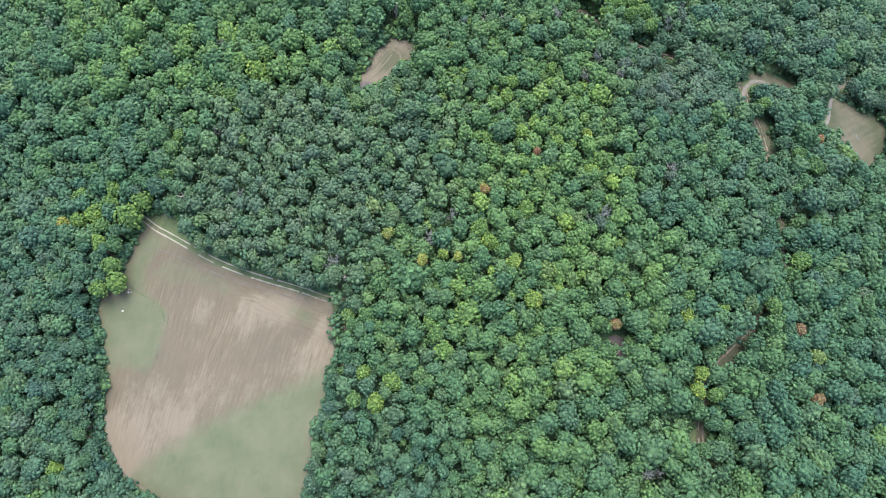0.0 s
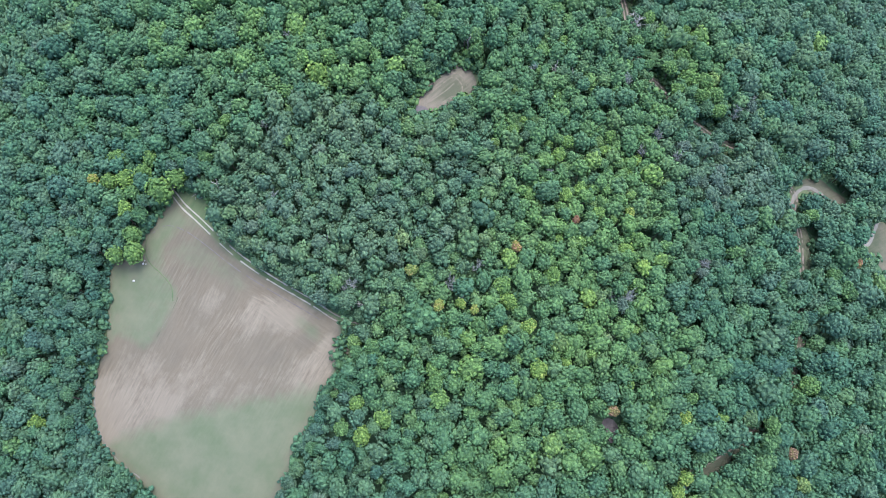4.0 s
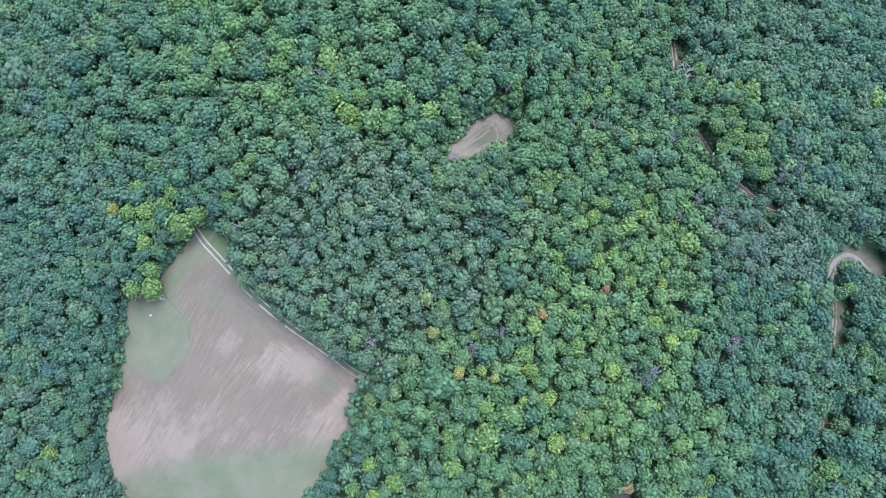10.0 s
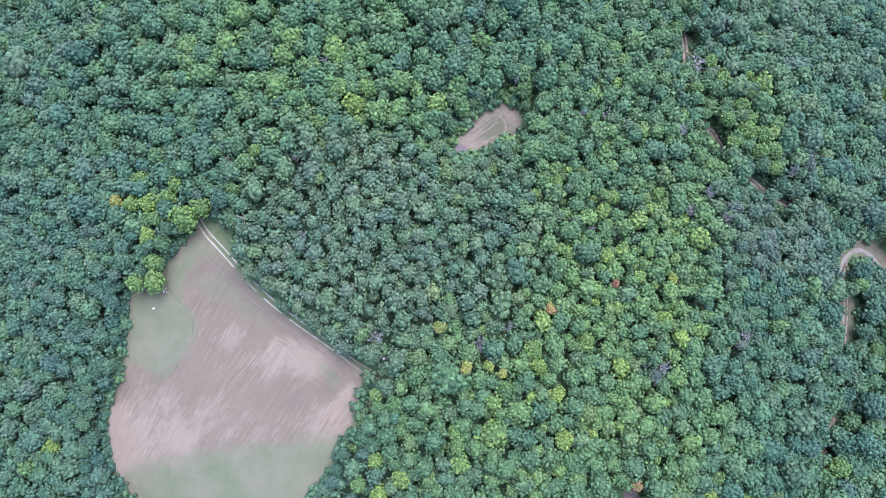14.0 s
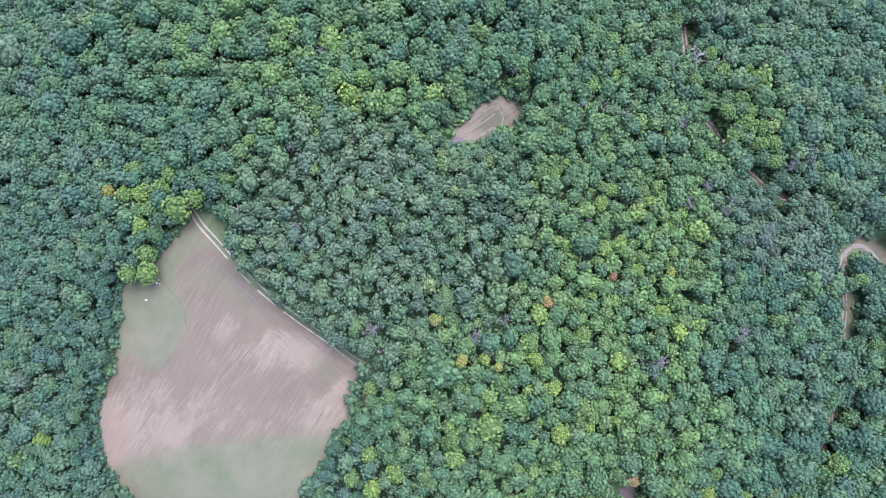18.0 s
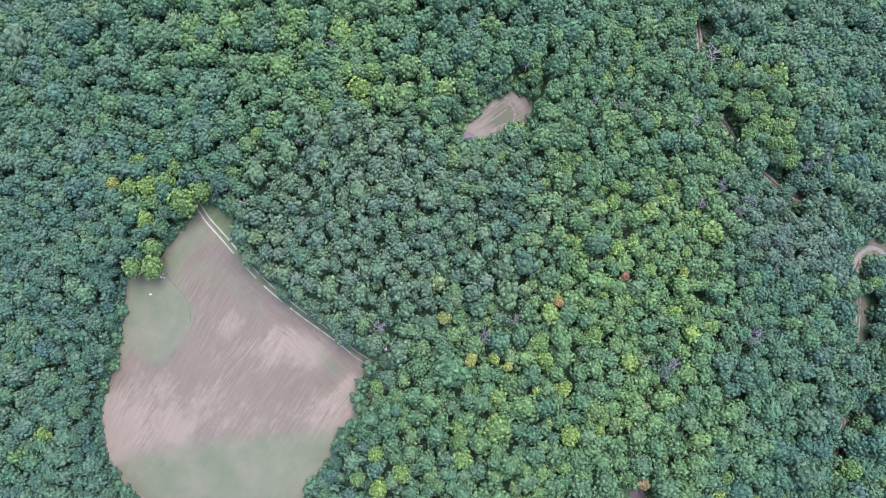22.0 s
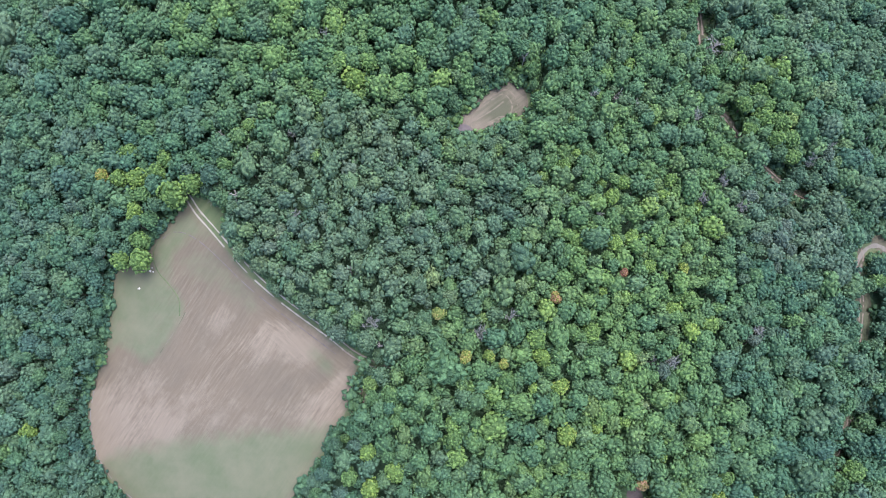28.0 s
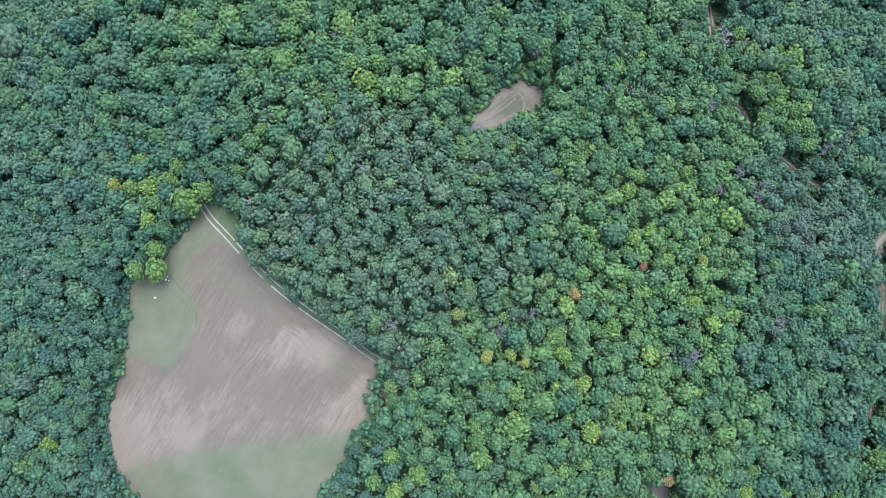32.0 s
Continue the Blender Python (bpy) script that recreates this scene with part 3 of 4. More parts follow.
def crown_shape(seed, boughs, tufts, tall=0.85, small=0.2, crease=0.26, ragged=0.22, sprays=0, heart=0.82, level=2):
    """A crown of radius 1 above its base: boughs that bulge from a dome, rounded leaf clumps that stand proud of the boughs with deep
    gaps between them, loose leaf sprays on the clumps, and open underneath."""
    r = np.random.default_rng(seed)
    ways = []
    for k in range(boughs):
        up = 1 - 1.25 * (k + 0.5) / boughs
        a = k * 2.39996 + r.uniform(-0.45, 0.45)
        ring = math.sqrt(max(0.0, 1 - up * up))
        ways.append((ring * math.cos(a), ring * math.sin(a), up + r.uniform(-0.1, 0.1)))
    ways = np.array(ways)
    ways /= np.linalg.norm(ways, axis=1)[:, None]
    wide = r.uniform(0.42, 0.66, boughs)
    reach = r.uniform(0.70, 1.20, boughs)
    phase = r.uniform(0, 6.28, 2)

    def radius(d):
        angle = np.arccos(np.clip(d @ ways.T, -1, 1))
        lobe = np.sqrt(np.clip(1 - (angle / wide) ** 2, 0, 1)) * reach
        turn = np.arctan2(d[:, 1], d[:, 0])
        return ((1 - crease) + crease * lobe.max(1) * 1.05) * (1 + 0.10 * np.sin(2 * turn + phase[0]) + 0.07 * np.sin(3 * turn + phase[1]))

    dv, df = ICO[level]
    dv = dv @ np.array(Euler(r.uniform(0, 6.28, 3)).to_matrix()).T
    v = dv * (radius(dv) * (heart if tufts else 1.0))[:, None]
    f = df[dv[df].mean(1)[:, 2] > -0.42]
    used = np.unique(f)
    remap = np.full(len(v), -1)
    remap[used] = np.arange(len(used))
    verts, faces, count = [v[used]], [remap[f]], len(used)
    base_v, base_f = ICO[1]
    spots = []
    for k in range(tufts):
        up = 1 - 1.36 * (k + 0.5) / tufts
        a = k * 2.39996
        ring = math.sqrt(max(0.0, 1 - up * up))
        d = np.array([ring * math.cos(a), ring * math.sin(a), up]) + r.normal(0, 0.06, 3)
        d /= np.linalg.norm(d)
        c = d * radius(d[None])[0] * r.uniform(0.86, 0.96)
        s = small * r.uniform(0.75, 1.25)
        bv = base_v @ np.array(Euler(r.uniform(0, 6.28, 3)).to_matrix()).T
        tv = bv * (1 + r.normal(0, ragged, len(bv)))[:, None] * s * r.uniform(0.8, 1.2, 3)
        tf = base_f[(bv[base_f].mean(1) @ d) > -0.08]
        used = np.unique(tf)
        remap = np.full(len(tv), -1)
        remap[used] = np.arange(len(used)) + count
        verts.append((c + tv)[used])
        faces.append(remap[tf])
        count += len(used)
        spots.append((c, s))
    if sprays:
        pick = r.integers(0, len(spots), sprays)
        out = r.normal(0, 1, (sprays, 3)) + (0, 0, 0.5)
        out /= np.linalg.norm(out, axis=1)[:, None]
        at = np.array([spots[k][0] + out[n] * spots[k][1] * r.uniform(0.8, 1.3) for n, k in enumerate(pick)])
        face = out + r.normal(0, 0.5, (sprays, 3))
        a = np.cross(face, r.normal(0, 1, (sprays, 3)))
        a /= np.linalg.norm(a, axis=1)[:, None]
        b = np.cross(face, a)
        b /= np.linalg.norm(b, axis=1)[:, None]
        half = small * r.uniform(0.25, 0.5, (sprays, 1))
        verts.append(np.stack([at - a * half, at + b * half * 0.7, at + a * half, at - b * half * 0.7], 1).reshape(-1, 3))
        q = np.arange(sprays)[:, None] * 4 + count
        faces.append(np.vstack([q + (0, 3, 1), q + (1, 3, 2)]))
    v = np.vstack(verts) * (1, 1, 0.72 * tall / 0.85)
    return v + (0, 0, 0.42), np.vstack(faces)


def trunk_shape(seed, sides, limbs):
    """A tapered trunk from 0 to 1 with limbs that fork out into the crown."""
    r = np.random.default_rng(seed)
    verts, faces = [], []

    def tube(a, b, ra, rb):
        a, b = np.array(a, float), np.array(b, float)
        d = (b - a) / np.linalg.norm(b - a)
        s = np.cross(d, (0.3, 0.5, 0.8))
        s /= np.linalg.norm(s)
        t = np.cross(d, s)
        n0 = len(verts)
        for p, rad in ((a, ra), (b, rb)):
            for k in range(sides):
                w = 2 * math.pi * k / sides
                verts.append(p + rad * (math.cos(w) * s + math.sin(w) * t))
        for k in range(sides):
            n1 = (k + 1) % sides
            faces.append((n0 + k, n0 + n1, n0 + sides + n1, n0 + sides + k))

    lean = r.uniform(-0.02, 0.02, 2)
    tube((0, 0, -0.06), (lean[0], lean[1], 0.55), 0.026, 0.018)
    tube((lean[0], lean[1], 0.54), (lean[0] * 2, lean[1] * 2, 0.9), 0.018, 0.006)
    for k in range(limbs):
        w = k * 2.4 + r.uniform(-0.4, 0.4)
        z = r.uniform(0.45, 0.68)
        o = r.uniform(0.13, 0.2)
        tube((lean[0], lean[1], z), (o * math.cos(w), o * math.sin(w), z + r.uniform(0.12, 0.24)), 0.011, 0.004)
    return np.array(verts), faces


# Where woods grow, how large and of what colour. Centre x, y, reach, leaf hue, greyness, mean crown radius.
# At x -150 and from x 140 on, greyness is haze painted into leaves.
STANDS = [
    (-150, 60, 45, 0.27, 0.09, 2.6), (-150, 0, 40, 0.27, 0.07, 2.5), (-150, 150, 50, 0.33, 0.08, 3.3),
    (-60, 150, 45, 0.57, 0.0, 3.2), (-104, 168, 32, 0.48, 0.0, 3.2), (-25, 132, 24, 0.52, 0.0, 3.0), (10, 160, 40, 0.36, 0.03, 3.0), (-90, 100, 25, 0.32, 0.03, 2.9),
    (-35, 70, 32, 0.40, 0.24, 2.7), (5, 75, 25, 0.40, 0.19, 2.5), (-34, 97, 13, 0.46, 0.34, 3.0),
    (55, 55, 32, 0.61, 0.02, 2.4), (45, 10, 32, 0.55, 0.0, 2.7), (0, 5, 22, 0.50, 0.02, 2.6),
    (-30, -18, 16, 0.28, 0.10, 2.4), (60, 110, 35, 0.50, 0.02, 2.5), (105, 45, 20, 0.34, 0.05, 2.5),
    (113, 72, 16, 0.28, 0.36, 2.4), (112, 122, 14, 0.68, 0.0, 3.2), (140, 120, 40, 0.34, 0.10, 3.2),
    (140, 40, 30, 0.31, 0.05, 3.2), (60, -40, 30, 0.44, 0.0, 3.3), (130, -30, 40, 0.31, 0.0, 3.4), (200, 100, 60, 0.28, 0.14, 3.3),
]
STAND = np.array(STANDS)


def stand_at(p):
    w = np.exp(-0.5 * ((p[0] - STAND[:, 0]) ** 2 + (p[1] - STAND[:, 1]) ** 2) / (0.6 * STAND[:, 2]) ** 2) + 1e-9
    return (w @ STAND[:, 3:]) / w.sum()


CORE = np.array([(-192, 215), (-185, 80), (-185, -20), (-70, -50), (60, -70), (133, -96), (188, -20), (225, 50), (282, 118), (275, 150), (222, 215)], float)
OPEN = [(FIELD, 0.3), (CLEARING, 0.9), (MEADOW, 0.6), (FAR_MEADOW, 1.0), (VERGE, -1.0), (ROAD_GLADE, -0.5), (BEND_GLADE, 0.2), (LOW_GLADE, -2.0)]
# Gaps in the canopy along the roads: x, y, radius
GLADES = [(96.5, 112, 4.5), (112, 95.5, 5.5), (122, 89.5, 4), (148, 72, 4), (155, 75, 3.5), (145.5, 62, 3.5), (135.5, 12, 4), (131.5, 2, 3), (57.5, -13.5, 4.0), (88, 148, 5), (183, 56, 5.0), (-30, 15, 2.0), (140, 25, 2), (74, -50, 3.5)]
LINES = [(TRACK, 0.7), (ROAD, 0.2), (LOOP_ROAD, 1.6), (SIDE_TRACK, 1.0)]

# Single trees with a look of their own: x, y, crown radius, hue, greyness, height
MARKED = [
    (-3, 24.5, 7.0, 0.44, 0.0, 15), (33.7, 5.2, 3.2, 0.84, 0.0, 14), (30.5, 46.0, 1.9, 0.99, 0.0, 13), (24.5, 33.2, 3.2, 0.74, 0.0, 14), (26.2, 28.0, 3.0, 0.80, 0.0, 13),
    (-17.8, -6.4, 3.2, 0.76, 0.0, 13), (-25.0, -11.4, 3.2, 0.82, 0.0, 13), (-26.1, -0.9, 2.6, 0.78, 0.0, 12), (-31.5, -8.0, 2.8, 0.62, 0.0, 12),
    (-102.4, 57.6, 4.0, 0.78, 0.0, 11), (-109.2, 57.6, 3.2, 0.76, 0.0, 11), (-102.6, 64.0, 3.3, 0.74, 0.0, 11), (-105.0, 73.1, 2.9, 0.77, 0.0, 12), (-99.6, 70.2, 3.0, 0.52, 0.0, 12),
    (-105.0, 84.4, 3.7, 0.78, 0.0, 12), (-111.4, 84.6, 3.0, 0.75, 0.0, 12), (-117.5, 85.6, 2.2, 0.90, 0.0, 12), (-92.5, 78.5, 4.9, 0.72, 0.0, 13), (-86.2, 82.2, 3.6, 0.72, 0.0, 12),
    (-95.6, 90.4, 3.0, 0.72, 0.0, 12), (-98.4, 86.0, 3.0, 0.72, 0.0, 12), (-108.4, 93.0, 3.4, 0.72, 0.0, 12), (-102.0, 78.6, 2.8, 0.60, 0.0, 12),
    (104.1, 122.0, 3.0, 0.72, 0.0, 13), (98.1, 116.4, 2.6, 0.70, 0.0, 13), (105.5, 113.2, 3.2, 0.76, 0.0, 13), (99.6, 107.6, 2.4, 0.70, 0.0, 12), (111.8, 112.0, 3.1, 0.72, 0.0, 13),
    (109.0, 105.6, 2.8, 0.74, 0.0, 13), (115.4, 106.5, 3.0, 0.70, 0.0, 13), (115.8, 100.0, 2.6, 0.74, 0.0, 12),
    (-34.0, 115.0, 4.2, 0.78, 0.0, 14), (-29.5, 120.6, 3.4, 0.68, 0.0, 14), (-38.5, 121.0, 3.2, 0.66, 0.0, 14), (1.0, 121.5, 4.0, 0.60, 0.0, 14), (-45.9, 109.0, 3.0, 0.66, 0.0, 13),
    (-137.5, 4.0, 2.8, 0.80, 0.0, 12), (57.4, -9.0, 2.2, 0.96, 0.25, 11), (2.8, 27.2, 2.0, 0.90, 0.0, 15.5), (0.5, -2.0, 3.4, 0.72, 0.0, 13),
    (65, 25.4, 2.6, 0.15, 0.55, 12), (96.5, 36.0, 2.2, 0.2, 0.72, 12), (49.4, 79.6, 2.8, 0.76, 0.0, 12), (53.3, 84.5, 2.6, 0.74, 0.0, 12), (33.9, 88.8, 2.4, 0.70, 0.0, 12),
    (55.6, 66.3, 2.8, 0.74, 0.0, 12), (61.0, 57.6, 2.4, 0.78, 0.0, 12), (68.1, 44.6, 2.2, 0.80, 0.0, 12), (42, 36, 3.0, 0.76, 0.0, 13), (10, 28.0, 1.9, 0.82, 0.0, 13), (-2, 45.5, 2.4, 0.62, 0.5, 13),
    (97.8, 83.8, 2.8, 0.15, 0.66, 12), (109.6, 84.1, 2.4, 0.15, 0.6, 12), (110.4, 74.5, 2.7, 0.15, 0.68, 12), (111.5, 66.9, 2.6, 0.2, 0.62, 12), (105.6, 59.8, 2.4, 0.2, 0.58, 12),
    (103, 70, 2.4, 0.2, 0.55, 12), (130.6, 103, 2.6, 0.1, 0.55, 12), (120.4, -26.4, 2.2, 0.95, 0.4, 11),
    (92.7, -38.6, 6.4, 0.50, 0.0, 15), (105.1, -33.8, 4.6, 0.46, 0.0, 14), (79.1, -32.0, 2.6, 0.84, 0.0, 13), (75.9, -36.6, 2.6, 0.82, 0.0, 13), (81.5, -39.5, 2.8, 0.66, 0.0, 12),
    (81.7, -13.0, 2.6, 0.86, 0.0, 13), (95.2, -13.8, 2.2, 0.74, 0.0, 12), (84.6, -6.8, 2.6, 0.66, 0.0, 13), (131.3, -4.3, 3.6, 0.68, 0.0, 14), (113.9, -16.8, 3.0, 0.64, 0.0, 13), (105.9, -14.0, 3.0, 0.62, 0.25, 12),
    (165.4, 41.6, 1.7, 0.98, 0.0, 11), (112.1, -22.4, 3.6, 0.54, 0.0, 13), (115.7, -50.1, 2.4, 0.96, 0.35, 12), (122.3, -36.8, 3.0, 0.82, 0.35, 12), (148.4, 60.0, 2.6, 0.62, 0.0, 11),
    (156.0, 29.8, 3.6, 0.56, 0.0, 14), (152.0, 36.0, 3.0, 0.62, 0.0, 12),
    (14.4, 25.6, 1.6, 0.88, 0.0, 13), (-13.2, 25.2, 3.6, 0.52, 0.0, 13), (-19.6, 16.0, 3.0, 0.62, 0.0, 13), (-25.3, 15.0, 2.4, 0.56, 0.0, 12), (-0.4, 3.8, 3.2, 0.66, 0.0, 13),
    (15.2, 20.7, 3.8, 0.62, 0.0, 13), (69.1, 86.2, 2.2, 0.72, 0.0, 13), (49.7, 64.2, 2.6, 0.76, 0.0, 13), (52.3, 54.7, 1.4, 0.99, 0.0, 13), (72.3, 57.3, 1.9, 0.88, 0.0, 13),
    (65.6, 54.6, 1.4, 0.78, 0.0, 13), (-67.1, 99.9, 2.2, 0.68, 0.0, 13), (-74.8, 87.1, 2.4, 0.6, 0.0, 13), (107.6, 127.0, 2.2, 0.66, 0.0, 13), (93.3, 138.1, 2.6, 0.70, 0.0, 13),
    (86.2, 126.6, 2.6, 0.62, 0.0, 13), (107.6, 133.7, 2.0, 0.76, 0.0, 13), (31.8, 19.3, 2.8, 0.88, 0.0, 13), (-5.4, 40.3, 2.2, 0.86, 0.2, 13), (2.1, 114.6, 3.2, 0.6, 0.0, 13),
]


MAT_TWIG = bark_material("blue_grey_twigs", (0.135, 0.150, 0.142), (0.225, 0.245, 0.235))
BARE = [
    (88.5, 137.0, 13, 4.2, 9, 7, MAT_DEADWOOD, "large pale bare tree with spreading limbs"),
    (20.8, 124.5, 14, 1.5, 6, 4, MAT_DEADWOOD, "slim white dead snag beside the brown clearing"),
    (-25.1, 37.7, 13, 2.8, 11, 10, MAT_TWIG, "bare grey tree with a fan of twigs"),
    (-28.5, 36.5, 12, 1.8, 7, 7, MAT_TWIG, "small bare grey tree with dense twigs"),
    (7.2, 34.6, 13, 3.2, 12, 10, MAT_TWIG, "bare blue-grey tree with dense twigs"),
    (10.4, 30.2, 14, 1.3, 5, 4, MAT_DEADWOOD, "slim white dead snag above the canopy"),
    (-50.4, 71.1, 13, 1.8, 8, 7, MAT_TWIG, "small bare blue-grey tree in the stand"),
    (45.6, 73.8, 12, 1.8, 8, 7, MAT_TWIG, "small bare grey tree on the hill"),
    (16.7, 40.0, 13, 2.4, 10, 9, MAT_TWIG, "bare blue-grey tree with upright twigs"),
    (52.3, 114.3, 13, 2.0, 8, 6, MAT_DEADWOOD, "pale bare tree behind the hilltop"),
    (58.6, 111.6, 13, 1.6, 7, 5, MAT_DEADWOOD, "small pale bare tree behind the hilltop"),
    (43.7, 113.5, 13, 2.4, 9, 8, MAT_TWIG, "bare grey tree with thin twigs"),
    (-33.0, 53.3, 13, 2.0, 4, 3, MAT_DEADWOOD, "leaning pale dead tree in the stand"),
    (67.9, 28.0, 13, 3.2, 12, 9, MAT_TWIG, "broad bare grey tree among green crowns"),
    (62.0, 28.5, 12, 2.2, 9, 8, MAT_TWIG, "bare grey tree with dense thin twigs"),
    (98.5, 39.5, 12.5, 3.0, 12, 10, MAT_TWIG, "bare purplish grey tree with fan of twigs"),
    (50.0, -56.5, 13, 2.8, 11, 9, MAT_TWIG, "bare grey tree at the foot of the hill"),
    (54.5, -57.0, 12, 2.2, 9, 8, MAT_TWIG, "small bare grey tree at the hill foot"),
    (-44.3, 130.9, 13, 2.4, 9, 8, MAT_TWIG, "bare grey tree in the upper woods"),
    (-67.1, 92.7, 12, 2.0, 8, 7, MAT_TWIG, "bare brownish grey tree near the track"),
    (146.8, 112.1, 13, 2.6, 10, 8, MAT_TWIG, "bare grey tree in the valley woods"),
    (131.5, 106.0, 13, 2.6, 10, 8, MAT_TWIG, "bare grey tree above the forest road"),
    (-53.8, 97.0, 13, 2.0, 8, 8, MAT_TWIG, "small bare grey tree above the stand"),
    (-70.7, 77.6, 12, 2.2, 9, 8, MAT_DEADWOOD, "pale thin bare tree near the track"),
    (-76.5, 97.4, 12, 1.8, 8, 7, MAT_DEADWOOD, "slim pale bare tree in the upper woods"),
    (79.8, 109.6, 13, 2.6, 11, 9, MAT_TWIG, "bare blue-grey tree near the forest road"),
    (81.0, 81.2, 13, 2.8, 12, 10, MAT_TWIG, "bare purplish grey tree with round spread"),
    (88.0, 87.2, 13, 2.8, 12, 10, MAT_TWIG, "bare purplish grey tree in the dull stand"),
    (94.3, 79.4, 13, 2.6, 11, 9, MAT_TWIG, "bare grey tree with dense fine twigs"),
    (122.7, 99.1, 13, 2.4, 10, 8, MAT_TWIG, "bare grey tree beside the forest road"),
    (-23.1, 31.0, 11, 1.8, 9, 9, MAT_DEADWOOD, "small pale brown dead tree at the track"),
    (-90.3, 80.6, 4.5, 2.2, 12, 12, MAT_TWIG, "low bare grey bush at the track's end"),
]


def grow_plan():
    """Big trees first, then smaller ones into the room that is left."""
    rnd = random.Random(11)
    cell, table, trees = 6.0, {}, []

    def fits(x, y, r, tight):
        i, j = int(x // cell), int(y // cell)
        for a in range(i - 2, i + 3):
            for b in range(j - 2, j + 3):
                for q in table.get((a, b), ()):
                    if (q[0] - x) ** 2 + (q[1] - y) ** 2 < (tight * (q[2] + r)) ** 2:
                        return False
        return True

    def add(tree):
        table.setdefault((int(tree[0] // cell), int(tree[1] // cell)), []).append(tree)
        trees.append(tree)

    for x, y, r, *look_of in MARKED:
        lush = 96 < x < 117 and 98 < y < 123
        hue, grey, tall = look_of
        add((x, y, r * (1.12 if lush else 1.0), hue - (0.03 if lush else 0.0), 0.7 * grey, tall, True))
    for x, y, _, spread, *_ in BARE:
        table.setdefault((int(x // cell), int(y // cell)), []).append((x, y, 0.6 * spread))
    lo, hi = CORE.min(0), CORE.max(0)
    n = 60000
    cand = np.c_[np.random.default_rng(5).uniform(lo, hi, (n, 2))]
    ok = inside(cand, CORE)
    edge = np.full(n, 1e9)
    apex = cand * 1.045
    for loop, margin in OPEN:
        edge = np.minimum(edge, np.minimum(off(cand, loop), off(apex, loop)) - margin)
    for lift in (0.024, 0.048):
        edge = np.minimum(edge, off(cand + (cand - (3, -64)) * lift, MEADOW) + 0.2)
    road = np.full(n, 1e9)
    for line, margin in LINES:
        road = np.minimum(road, nearest(cand, line, False)[0] - margin)
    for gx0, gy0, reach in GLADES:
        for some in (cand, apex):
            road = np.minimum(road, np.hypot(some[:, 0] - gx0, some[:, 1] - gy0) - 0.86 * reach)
    for k, (x, y) in enumerate(cand):
        if not ok[k]:
            continue
        hue, grey, mean = stand_at((x, y))
        phase = k / n
        r = 0.9 * mean * (1.40 - 0.70 * phase) * rnd.uniform(0.82, 1.18)
        if rnd.random() < 0.04 and phase < 0.15:
            r *= 1.35
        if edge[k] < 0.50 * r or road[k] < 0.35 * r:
            continue
        if not fits(x, y, r, 0.76 if phase < 0.5 else 0.64):
            continue
        h = hue + rnd.gauss(0, 0.09)
        if rnd.random() < 0.02:
            h += rnd.uniform(0.1, 0.25)
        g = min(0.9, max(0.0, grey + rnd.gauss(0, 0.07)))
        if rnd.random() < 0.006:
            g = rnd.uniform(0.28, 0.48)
        h = min(0.80, max(0.0, h))
        tall = (8.6 + 1.5 * r) * rnd.uniform(0.84, 1.14) * (1.0 if phase < 0.75 else 0.84)
        if edge[k] < 1.3 * r or road[k] < r:
            tall *= 0.80 if edge[k] < 1.3 * r else 0.74
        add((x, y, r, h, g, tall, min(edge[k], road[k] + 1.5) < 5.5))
    # low trees in the gaps that are left
    low = np.random.default_rng(6).uniform(lo, hi, (26000, 2))
    fit_in = inside(low, CORE)
    for loop, margin in OPEN:
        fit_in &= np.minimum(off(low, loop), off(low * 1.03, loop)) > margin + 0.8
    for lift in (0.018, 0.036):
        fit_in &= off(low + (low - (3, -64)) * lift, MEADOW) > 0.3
    for line, margin in LINES:
        fit_in &= nearest(low, line, False)[0] > margin + 1.0
    for gx0, gy0, reach in GLADES:
        fit_in &= np.hypot(low[:, 0] - gx0, low[:, 1] - gy0) > reach
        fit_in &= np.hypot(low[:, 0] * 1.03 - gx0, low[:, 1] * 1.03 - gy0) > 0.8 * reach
    for x, y in low[fit_in]:
        hue, grey, mean = stand_at((x, y))
        r = rnd.uniform(1.4, 2.2)
        if fits(x, y, r, 0.57):
            add((x, y, r, max(0.0, hue + rnd.gauss(-0.04, 0.07)), min(grey, 0.09), rnd.uniform(8.0, 10.5), False, True))
    return trees


TREES = grow_plan()


def hash_unit(x, y, k):
    return (math.sin(x * 12.9898 + y * 78.233 + k * 37.719) * 43758.5453) % 1.0


# Single trees are built one by one; the rest of the woods is one mass.
singles = [t for t in TREES if t[6]]
marked, rim = singles[: len(MARKED)], singles[len(MARKED):]
rim.sort(key=lambda t: hash_unit(t[0], t[1], 1))
chosen = marked + rim[: 300 - len(marked)]
rest = [t for t in TREES if not t[6]] + rim[300 - len(marked):]


